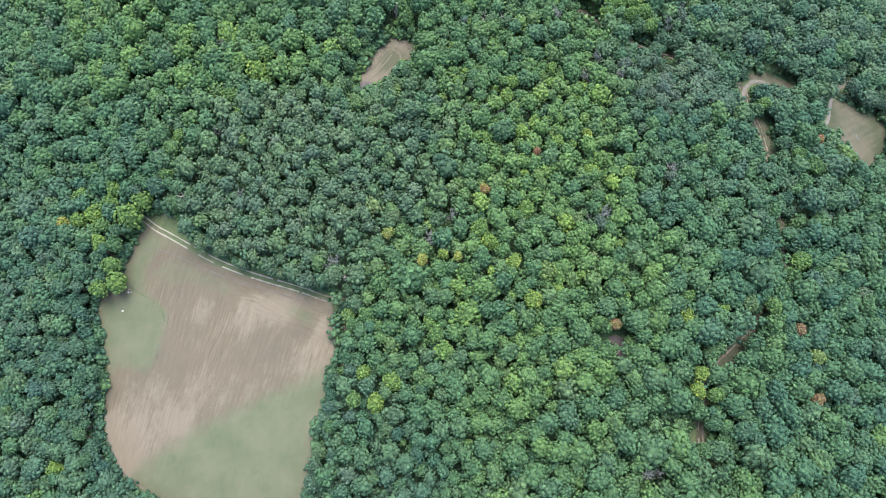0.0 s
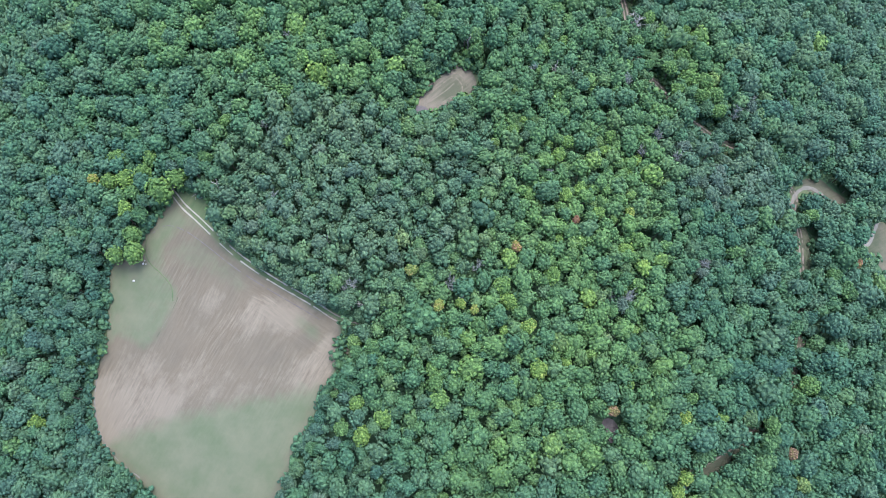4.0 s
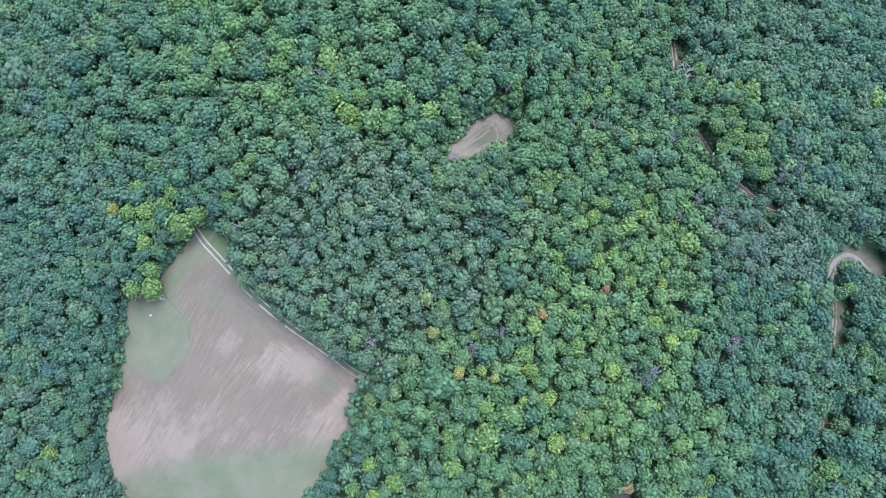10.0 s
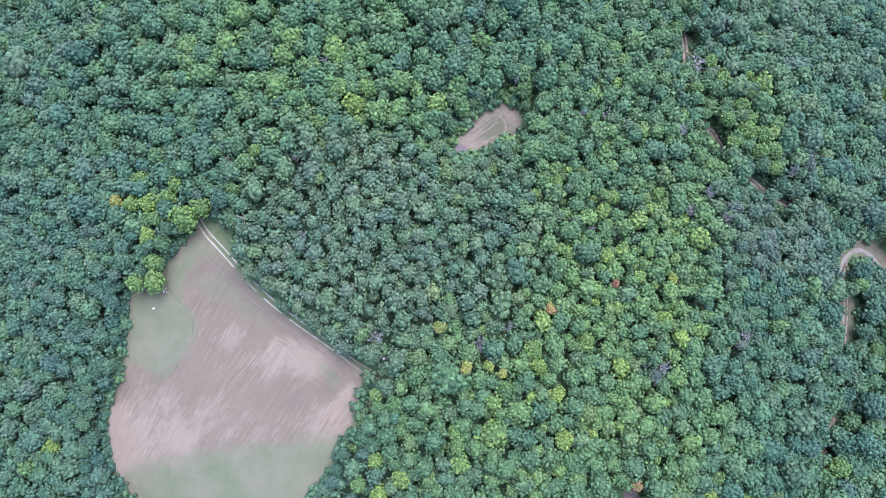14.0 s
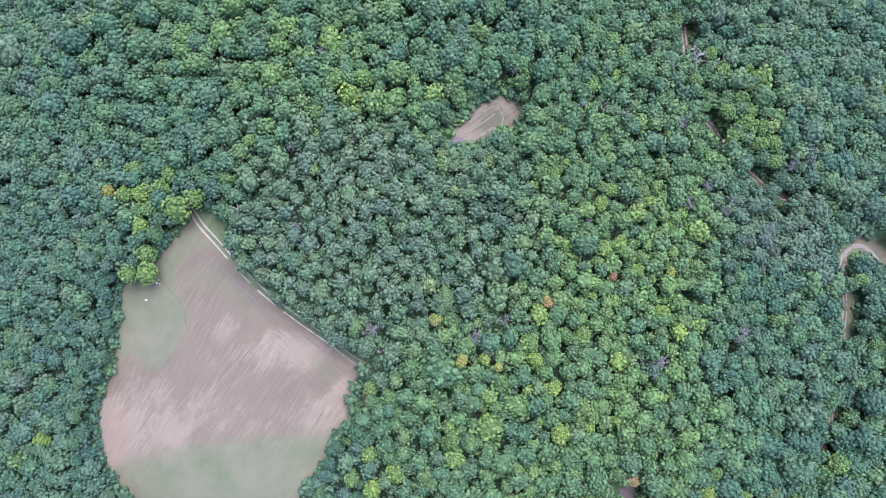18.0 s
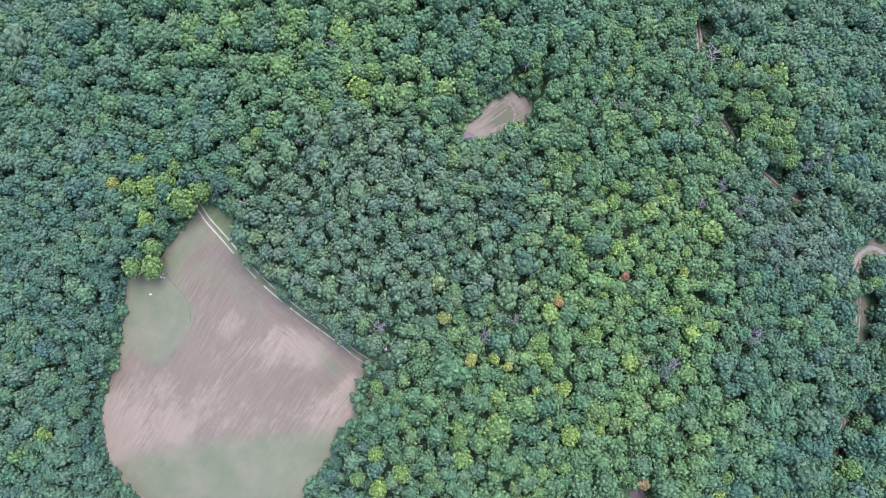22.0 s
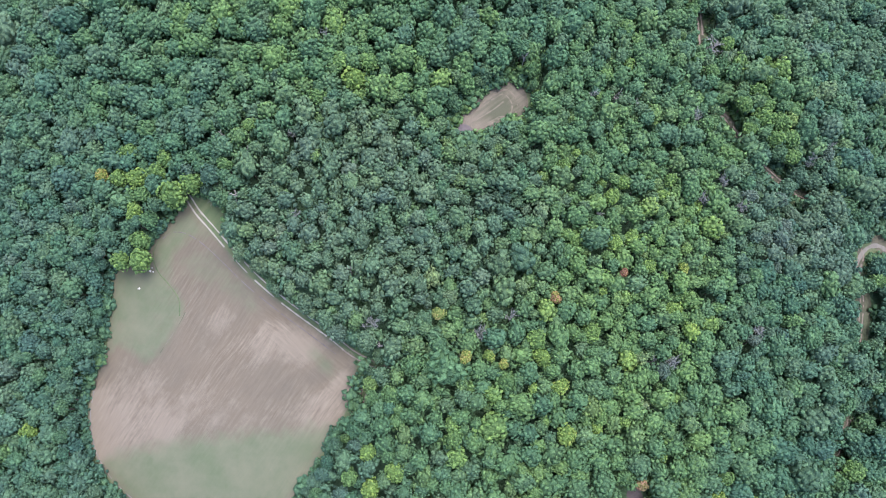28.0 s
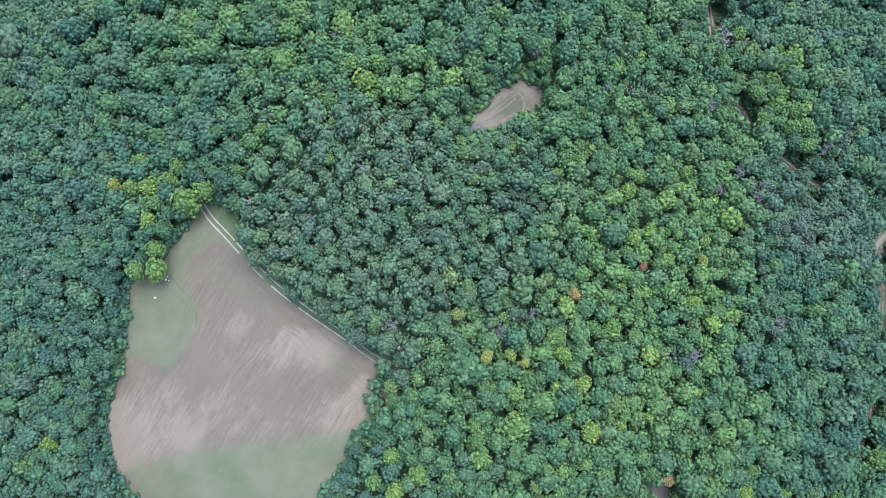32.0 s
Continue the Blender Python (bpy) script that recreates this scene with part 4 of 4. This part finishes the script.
def woods(name, plan, shapes, label, crown_share=0.62, sides=3):
    """Many trees in one mesh: crowns from a set of shapes, each turned, sized and tinted, on thin trunks."""
    vs, fs, mats, hues, greys, count = [], [], [], [], [], 0
    for x, y, r, hue, grey, tall, *_ in plan:
        kinds = LARGE if r > 3.6 and shapes is SHAPES else shapes
        sv, sf = kinds[int(hash_unit(x, y, 2) * len(kinds))]
        w = hash_unit(x, y, 3) * 2 * math.pi
        c, s = math.cos(w), math.sin(w)
        z0 = float(height(x, y))
        sq = 0.85 + 0.3 * hash_unit(x, y, 4)
        deep = min(tall * crown_share, r * 1.85)
        px = 1.06 * r * (sv[:, 0] * c - sv[:, 1] * s) * sq + x
        py = 1.06 * r * (sv[:, 0] * s + sv[:, 1] * c) / sq + y
        pz = z0 + tall - deep + sv[:, 2] * deep / 1.15
        vs.append(np.c_[px, py, pz])
        fs.append(sf + count)
        mats.append(np.zeros(len(sf), int))
        count += len(sv)
        k = np.arange(3) * 2.0944 + w
        tr = 0.09 + 0.035 * r
        ring = np.c_[np.cos(k) * tr + x, np.sin(k) * tr + y]
        vs.append(np.r_[np.c_[ring, np.full(3, z0 - 0.4)], [[x, y, z0 + tall - 0.4 * deep]]])
        fs.append(np.array([(0, 1, 3), (1, 2, 3), (2, 0, 3)]) + count)
        mats.append(np.ones(3, int))
        count += 4
        hues.append(np.full(len(sv) + 4, hue))
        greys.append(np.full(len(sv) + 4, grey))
    v, f = np.vstack(vs).astype(np.float32), np.vstack(fs).astype(np.int32)
    me = bpy.data.meshes.new(name)
    me.vertices.add(len(v))
    me.vertices.foreach_set("co", v.ravel())
    me.loops.add(f.size)
    me.loops.foreach_set("vertex_index", f.ravel())
    me.polygons.add(len(f))
    me.polygons.foreach_set("loop_start", np.arange(len(f), dtype=np.int32) * 3)
    me.materials.append(MAT_CANOPY)
    me.materials.append(MAT_BARK)
    me.polygons.foreach_set("material_index", np.concatenate(mats).astype(np.int32))
    me.update(calc_edges=True)
    for key, values in (("leaf_hue", hues), ("leaf_grey_haze", greys)):
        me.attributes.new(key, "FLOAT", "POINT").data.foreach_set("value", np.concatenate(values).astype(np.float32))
    return tagged(new(name, me), label, "woods", kind="stuff")


SHAPES = [crown_shape(100 + k, 8 + 2 * (k % 4), 38 + 3 * (k % 3), 0.85 + 0.1 * (k % 3), 0.195, 0.18, 0.27, 16) for k in range(20)]
LARGE = [crown_shape(150 + k, 12 + 2 * (k % 3), 70, 0.85 + 0.1 * (k % 3), 0.15, 0.20, 0.26, 40) for k in range(10)]
ROUGH = [crown_shape(200 + k, 9, 44, 1.05, 0.18, 0.36, 0.34, 24) for k in range(14)]
FINE = [crown_shape(300 + k, 10 + 2 * (k % 3), 80, 0.9, 0.145, 0.20, 0.24, 50) for k in range(8)]
COARSE = [crown_shape(400 + k, 9, 0, 0.8) for k in range(6)]
LOW = [crown_shape(430 + k, 8, 9, 1.0, 0.38, 0.26, 0.2, 0, 0.80, 1) for k in range(10)]
BUSHES = [crown_shape(450 + k, 8, 9, 0.8, 0.36, 0.26, 0.2, 0, 0.80, 1) for k in range(6)]

fill = [t for t in rest if len(t) > 7]
rest = [t for t in rest if len(t) == 7]
# Beyond these x bounds the greyness is painted haze, not a dull stand.
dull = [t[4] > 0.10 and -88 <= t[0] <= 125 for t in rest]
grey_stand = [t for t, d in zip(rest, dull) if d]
east_wood = [t for t, d in zip(rest, dull) if not d and t[0] > 95]
west_wood = [t for t, d in zip(rest, dull) if not d and t[0] < -88]
hill_wood = [t for t, d in zip(rest, dull) if not d and -88 <= t[0] <= 95]
woods("hill_woods", hill_wood, SHAPES, "dense mixed broadleaf woods in light and mid green")
woods("valley_woods", east_wood, SHAPES, "dark blue-green broadleaf woods in the valley")
woods("slope_woods", west_wood, SHAPES, "dense dark green broadleaf woods on the slope")
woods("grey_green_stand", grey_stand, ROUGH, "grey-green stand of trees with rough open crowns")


def bush_plan():
    """Undergrowth that fills the rims of the field, the clearing and the roads, and the gaps of the woods."""
    rnd = random.Random(31)
    pts = []
    for loop, n in ((FIELD, 760), (CLEARING, 260), (MEADOW, 90), (VERGE, 60)):
        for _ in range(n):
            k = rnd.randrange(len(loop))
            p = loop[k] + (loop[(k + 1) % len(loop)] - loop[k]) * rnd.random()
            pts.append((p[0] + rnd.gauss(0, 2.6), p[1] + rnd.gauss(0, 2.6)))
    for line, n in ((ROAD, 850), (LOOP_ROAD, 260), (TRACK, 60)):
        for _ in range(n):
            p = line[rnd.randrange(len(line))]
            pts.append((p[0] + rnd.gauss(0, 3.4), p[1] + rnd.gauss(0, 3.4)))
    for _ in range(320):
        pts.append((rnd.uniform(-170, 190), rnd.uniform(-60, 170)))
    arr = np.array(pts)
    keep = np.ones(len(arr), bool)
    for loop, margin in ((FIELD, 0.35), (CLEARING, 0.3), (MEADOW, 0.4), (VERGE, -0.2), (ROAD_GLADE, 0.3), (BEND_GLADE, 0.3), (LOW_GLADE, 0.3)):
        keep &= off(arr, loop) > margin
    for line, margin in ((ROAD, 1.9), (LOOP_ROAD, 1.9), (TRACK, 2.0)):
        keep &= nearest(arr, line, False)[0] > margin
    out = []
    room = np.minimum.reduce([nearest(arr, line, False)[0] for line in (ROAD, LOOP_ROAD, TRACK)]) - 1.5
    for (x, y), good, free in zip(pts, keep, room):
        if good:
            hue, grey, _ = stand_at((x, y))
            r = min(rnd.uniform(1.0, 2.5), max(0.6, 0.9 * free))
            out.append((x, y, r, min(0.7, max(0.05, hue + rnd.gauss(0.05, 0.1))), grey * 0.4, r * rnd.uniform(1.4, 2.0)))
    return out


woods("low_trees", fill, LOW, "low young trees filling the gaps of the woods", 0.9)
woods("undergrowth", bush_plan(), BUSHES, "low green bushes along the rims of field and roads", 0.95)


def far_plan(step, low, high, near, far):
    """Trees outside the seen woods, between two distances from their rim."""
    rnd = random.Random(23)
    out = []
    pts = [(x + rnd.uniform(-0.3, 0.3) * step, y + rnd.uniform(-0.3, 0.3) * step) for x in np.arange(-420, 520, step) for y in np.arange(-330, 480, step)]
    arr = np.array(pts)
    away = off(arr, CORE)
    keep = (away > near) & (away <= far) & (np.hypot(arr[:, 0] - 40, arr[:, 1] - 70) < 430)
    for loop, margin in OPEN:
        keep &= off(arr, loop) > margin + 0.5 * low
    for line, margin in LINES:
        keep &= nearest(arr, line, False)[0] > margin + 0.4 * low
    for (x, y), good in zip(pts, keep):
        if good:
            r = rnd.uniform(low, high)
            out.append((x, y, r, min(0.7, max(0.05, rnd.gauss(0.36, 0.12))), 0.03, (8.5 + 1.2 * r) * rnd.uniform(0.9, 1.1)))
    return out


woods("outer_woods", far_plan(6.4, 3.2, 4.4, 0.0, 30.0), LOW, "broadleaf woods round the hill")
woods("distant_woods", far_plan(12.5, 5.8, 8.2, 30.0, 999.0), COARSE, "broadleaf woods on the hills all round")


# ---------------------------------------------------------------- single trees
def mesh_of(name, shape, material, smooth=False):
    me = bpy.data.meshes.new(name)
    me.from_pydata([tuple(map(float, v)) for v in shape[0]], [], [tuple(map(int, f)) for f in shape[1]])
    me.materials.append(material)
    me.update()
    return me


CROWNS = [mesh_of("crown", s, MAT_CROWN) for s in FINE]
TRUNKS = [mesh_of("trunk", trunk_shape(500 + k, 6, 6), MAT_BARK) for k in range(4)]
TRUNKS_DEAD = [mesh_of("trunk", trunk_shape(520 + k, 6, 9), MAT_DEADWOOD) for k in range(3)]


def colour_words(hue, grey):
    if grey > 0.34:
        return "half-dead tree with thin purplish grey crown"
    if hue > 0.93:
        return "small tree with rusty orange crown"
    if hue > 0.82:
        return "broadleaf tree with yellow crown"
    if hue > 0.66:
        return "broadleaf tree with yellow-green crown"
    if hue > 0.42:
        return "broadleaf tree with fresh green crown"
    if grey > 0.1:
        return "broadleaf tree with dull grey-green crown"
    return "broadleaf tree with dark blue-green crown"


def tree(x, y, r, hue, grey, tall):
    base = new("tree")
    base.location = (x, y, float(height(x, y)))
    base.rotation_euler = (0, 0, hash_unit(x, y, 3) * 6.283)
    k = int(hash_unit(x, y, 2) * len(CROWNS))
    deep = min(tall * 0.72, r * 1.8)
    crown = new("crown", CROWNS[k])
    crown.parent = base
    crown.location = (0, 0, tall - deep)
    sq = 0.9 + 0.2 * hash_unit(x, y, 4)
    crown.scale = (r * sq, r / sq, deep / 1.15)
    crown["leaf_hue"], crown["leaf_grey_haze"] = float(hue), float(grey)
    trunk = new("trunk", TRUNKS[k % len(TRUNKS)])
    trunk.parent = base
    wide = tall * (0.75 + 0.05 * r)
    trunk.scale = (wide, wide, tall * 0.93)
    p = np.array([(x, y)])
    if off(p, FIELD)[0] < 7:
        where = "at the field edge"
    elif off(p, CLEARING)[0] < 7:
        where = "beside the brown clearing"
    elif off(p, MEADOW)[0] < 7:
        where = "beside the small meadow"
    elif nearest(p, ROAD, False)[0][0] < 8 or nearest(p, LOOP_ROAD, False)[0][0] < 8:
        where = "beside the forest road"
    else:
        where = "in the woods"
    return tagged(base, colour_words(hue, grey) + " " + where, "tree", "single trees")


for x, y, r, hue, grey, tall, *_ in chosen:
    tree(x, y, r, hue, grey, tall)


# ---------------------------------------------------------------- bare trees and dead wood
def tube_mesh(name, runs, sides, material):
    """One mesh of tapered tubes. Each run is a list of (place, radius)."""
    verts, faces = [], []
    for run in runs:
        n0 = len(verts)
        for k, (p, rad) in enumerate(run):
            a, b = run[max(0, k - 1)][0], run[min(len(run) - 1, k + 1)][0]
            d = (b - a) / (np.linalg.norm(b - a) + 1e-9)
            s = np.cross(d, (0.31, 0.52, 0.79))
            s /= np.linalg.norm(s)
            t = np.cross(d, s)
            for q in range(sides):
                w = 2 * math.pi * q / sides
                verts.append(p + rad * (math.cos(w) * s + math.sin(w) * t))
        for k in range(len(run) - 1):
            for q in range(sides):
                a, b = n0 + k * sides + q, n0 + k * sides + (q + 1) % sides
                faces.append((a, b, b + sides, a + sides))
    me = bpy.data.meshes.new(name)
    me.from_pydata([tuple(map(float, v)) for v in verts], [], faces)
    me.materials.append(material)
    me.update()
    return me


def bare_tree(x, y, tall, spread, limbs, twigs, seed, material, label):
    """A leafless tree: a tapered trunk, forked limbs and their twigs."""
    r = np.random.default_rng(seed)
    base = new("bare_tree")
    base.location = (x, y, float(height(x, y)))
    lean = r.uniform(-0.6, 0.6, 2)
    spine = [(np.array([lean[0] * u * u, lean[1] * u * u, tall * u * 0.8 - (0.4 if u == 0 else 0)]), 0.24 * (1 - 0.75 * u)) for u in (0, 0.3, 0.6, 0.85, 1)]
    trunk = new("trunk", tube_mesh("trunk", [spine], 6, material))
    trunk.parent = base
    for k in range(limbs):
        u = r.uniform(0.5, 0.98)
        w = k * 2.39996 + r.uniform(-0.3, 0.3)
        p0 = np.array([lean[0] * u * u, lean[1] * u * u, tall * 0.8 * u])
        out = spread * r.uniform(0.55, 1.0) * (1.1 - 0.4 * u)
        p2 = p0 + (out * math.cos(w), out * math.sin(w), tall * r.uniform(0.12, 0.28))
        p1 = (p0 + p2) / 2 + (0, 0, -0.08 * out) + r.normal(0, 0.1, 3)
        runs = [[(p0, 0.13), (p1, 0.10), (p2, 0.045)]]
        for _ in range(twigs):
            s = r.uniform(0.3, 1.0)
            q0 = p0 + (p2 - p0) * s + (p1 - (p0 + p2) / 2) * (1 - abs(2 * s - 1))
            q1 = q0 + r.normal(0, 0.5, 3) * (1, 1, 0.4) * spread * 0.42 + (0, 0, 0.35)
            runs.append([(q0, 0.075), (q1, 0.04)])
        limb = new("limb", tube_mesh("limb", runs, 4, material))
        limb.parent = base
    return tagged(base, label, "bare tree", "bare trees")


for k, (x, y, tall, spread, limbs, twigs, mat, label) in enumerate(BARE):
    bare_tree(x, y, tall, spread, limbs, twigs, 700 + k, mat, label)


def lump(name, seed, size, material, parent):
    r = np.random.default_rng(seed)
    v, f = ICO[3]
    d = np.array([noise.noise(Vector(p) * 1.4 + Vector((seed, 0, 0))) for p in v])
    v = v * (1 + 0.28 * d)[:, None] * np.array(size)
    v[:, 2] = np.maximum(v[:, 2], -0.25 * size[2])
    ob = link_mesh(name, v, f, material, parent, True)
    ob.rotation_euler = (0, 0, r.uniform(0, 6.28))
    return ob


def boulder(x, y, size, seed, label):
    ob = lump("boulder", seed, size, MAT_PALE, None)
    ob.location = (x, y, float(height(x, y)) + 0.2 + 0.2 * size[2])
    return tagged(ob, label, "boulder", "pale stones in the pasture")


boulder(-105.2, 50.2, (0.48, 0.34, 0.30), 1, "white stone block lying in the pasture")
boulder(-101.6, 55.9, (0.42, 0.38, 0.30), 2, "round pinkish white stone near the yellow trees")
boulder(-100.6, 55.6, (0.28, 0.24, 0.22), 3, "small white stone near the yellow trees")
boulder(-101.1, 56.9, (0.26, 0.22, 0.2), 4, "small white stone beside a larger one")


def stump(x, y, seed):
    """A dark rotten stump with splintered rim and pale broken branches round it."""
    base = new("stump")
    base.location = (x, y, float(height(x, y)) + 0.12)
    r = np.random.default_rng(seed)
    ring = 14
    rows = []
    for z, rad in ((-0.2, 0.95), (0.15, 0.72), (0.55, 0.60), (0.9, 0.58)):
        for k in range(ring):
            w = 2 * math.pi * k / ring
            top = r.uniform(-0.18, 0.25) if z > 0.8 else 0
            q = rad * (1 + 0.12 * math.sin(3 * w) + r.normal(0, 0.03))
            rows.append((q * math.cos(w), q * math.sin(w), z + top))
    rows.append((0, 0, 0.55))
    faces = [(j * ring + k, j * ring + (k + 1) % ring, (j + 1) * ring + (k + 1) % ring, (j + 1) * ring + k) for j in range(3) for k in range(ring)]
    faces += [(3 * ring + k, 3 * ring + (k + 1) % ring, 4 * ring) for k in range(ring)]
    link_mesh("bole", rows, faces, MAT_STUMP, base)
    for k in range(7):
        w = k * 0.9 + r.uniform(-0.2, 0.2)
        d = np.array([math.cos(w), math.sin(w), 0])
        p = d * r.uniform(0.9, 1.3)
        q = p + np.array([math.cos(w + 1.2), math.sin(w + 1.2), 0.1]) * r.uniform(0.9, 1.8)
        branch = new("branch", tube_mesh("branch", [[(p + (0, 0, 0.05), 0.09), ((p + q) / 2 + (0, 0, 0.16), 0.07), (q + (0, 0, 0.04), 0.03)]], 5, MAT_DEADWOOD))
        branch.parent = base
    return tagged(base, "dark rotten tree stump with pale branches on grass", "stump")


stump(-80.7, 78.2, 5)


def fallen_log(x, y, length, turn, seed, label, wood=MAT_DEADWOOD):
    r = np.random.default_rng(seed)
    base = new("fallen_log")
    z = float(height(x, y))
    base.location = (x, y, z + 0.25)
    base.rotation_euler = (0, 0, radians(turn))
    run = [(np.array([length * (u - 0.5), 0.25 * math.sin(3 * u), float(height(x + length * (u - 0.5) * math.cos(radians(turn)), y + length * (u - 0.5) * math.sin(radians(turn)))) - z]), 0.24 - 0.14 * u) for u in np.linspace(0, 1, 7)]
    stem = new("stem", tube_mesh("stem", [run], 7, wood))
    stem.parent = base
    for k in range(5):
        p, rad = run[2 + k % 5]
        q = p + np.array([r.uniform(0.3, 0.9), r.choice([-1, 1]) * r.uniform(0.6, 1.3), r.uniform(0.1, 0.6)])
        limb = new("limb", tube_mesh("limb", [[(p, rad * 0.5), (q, 0.03)]], 5, wood))
        limb.parent = base
    return tagged(base, label, "log", "fallen logs")


fallen_log(58.5, -15.5, 6.0, 30, 1, "pale fallen log lying in a soil gap")
fallen_log(133.5, 14.5, 4.5, 70, 2, "pale fallen log beside the forest road")
fallen_log(186.0, 40.5, 5.0, 110, 3, "grey fallen log at the meadow's rim", MAT_TWIG)
fallen_log(192.5, 46.0, 4.0, 75, 4, "grey fallen branchy log in the meadow", MAT_TWIG)

# ---------------------------------------------------------------- worn marks on the ground
PAD = smooth_closed([(-1.4, 101.2), (0.5, 99.7), (3.2, 100.6), (4.6, 102.6), (3.4, 104.6), (0.9, 105), (-0.9, 103.6)])
patch("soil_pad", PAD, MAT_SOIL, 0.26, "bare greyish purple soil at the end of the clearing", "soil", 0.6)
PIT = smooth_closed([(55.3, -11.2), (58, -10.4), (60.2, -12.6), (60.6, -16.6), (58.4, -19), (56.4, -17.2), (55, -14)])
patch("soil_gap", PIT, MAT_SOIL, 0.14, "bare dark soil in a gap between trees", "soil", 0.7)
VERGE_DIRT = smooth_closed([(137.5, 14.6), (140.4, 13.8), (141.2, 10.6), (139.4, 7.4), (137, 8.6), (136.6, 11.6)])
patch("dirt_pull_in", VERGE_DIRT, MAT_DIRT, 0.12, "bare brown pull-in beside the forest road", "soil", 0.7)

middle = CLEARING.mean(0)
ring_line = np.vstack([middle + (CLEARING - middle) * 0.70, (middle + (CLEARING - middle) * 0.70)[:1]])
ring_track = ribbon("ring_track", ring_line, 0.5, 0.25, MAT_FAINT, "oval wheel track worn into the clearing", "track", wobble=0.5, gaps=0.15, seed=71)
ribbon("wheel_rut", middle + (ring_line - middle) * 0.80, 0.45, 0.26, MAT_FAINT, wobble=0.5, parent=ring_track, gaps=0.2, seed=72)
ribbon("wheel_rut", np.array([(2.5, 104.2), (7, 107.5), (12, 111), (16.5, 115)], float), 0.5, 0.26, MAT_FAINT, wobble=0.5, parent=ring_track, gaps=0.2, seed=73)

edge_line = smooth_open([(-84.5, 50), (-87.5, 44.5), (-89.4, 40), (-93.2, 33.9), (-97, 28.2)])
mark = ribbon("wheel_mark", edge_line, 0.26, 0.27, MAT_CLEARING, "thin pale wheel marks between pasture and ploughed soil", "track", wobble=0.5, gaps=0.2, seed=74)
ribbon("wheel_rut", smooth_open([(-99.5, 66), (-101, 61), (-99, 55.8), (-95, 51.6), (-91, 46.5), (-90.3, 41)]), 0.4, 0.27, MAT_VERGE, wobble=0.4, parent=mark, gaps=0.05, seed=75)
ribbon("wheel_rut", smooth_open([(-98, 66.5), (-95, 68.5), (-90, 68), (-84, 64.5), (-77, 58.6), (-68, 50.5), (-57, 42.2), (-46, 34.6), (-38, 29)]), 0.22, 0.27, MAT_SOIL, wobble=0.5, parent=mark, gaps=0.25, seed=76)
ribbon("wheel_rut", smooth_open([(-119.3, 17), (-120, 9), (-117.4, -2), (-111, -10.6), (-103, -17)]), 0.4, 0.27, MAT_GRAVEL, wobble=0.5, parent=mark, gaps=0.15, seed=77)
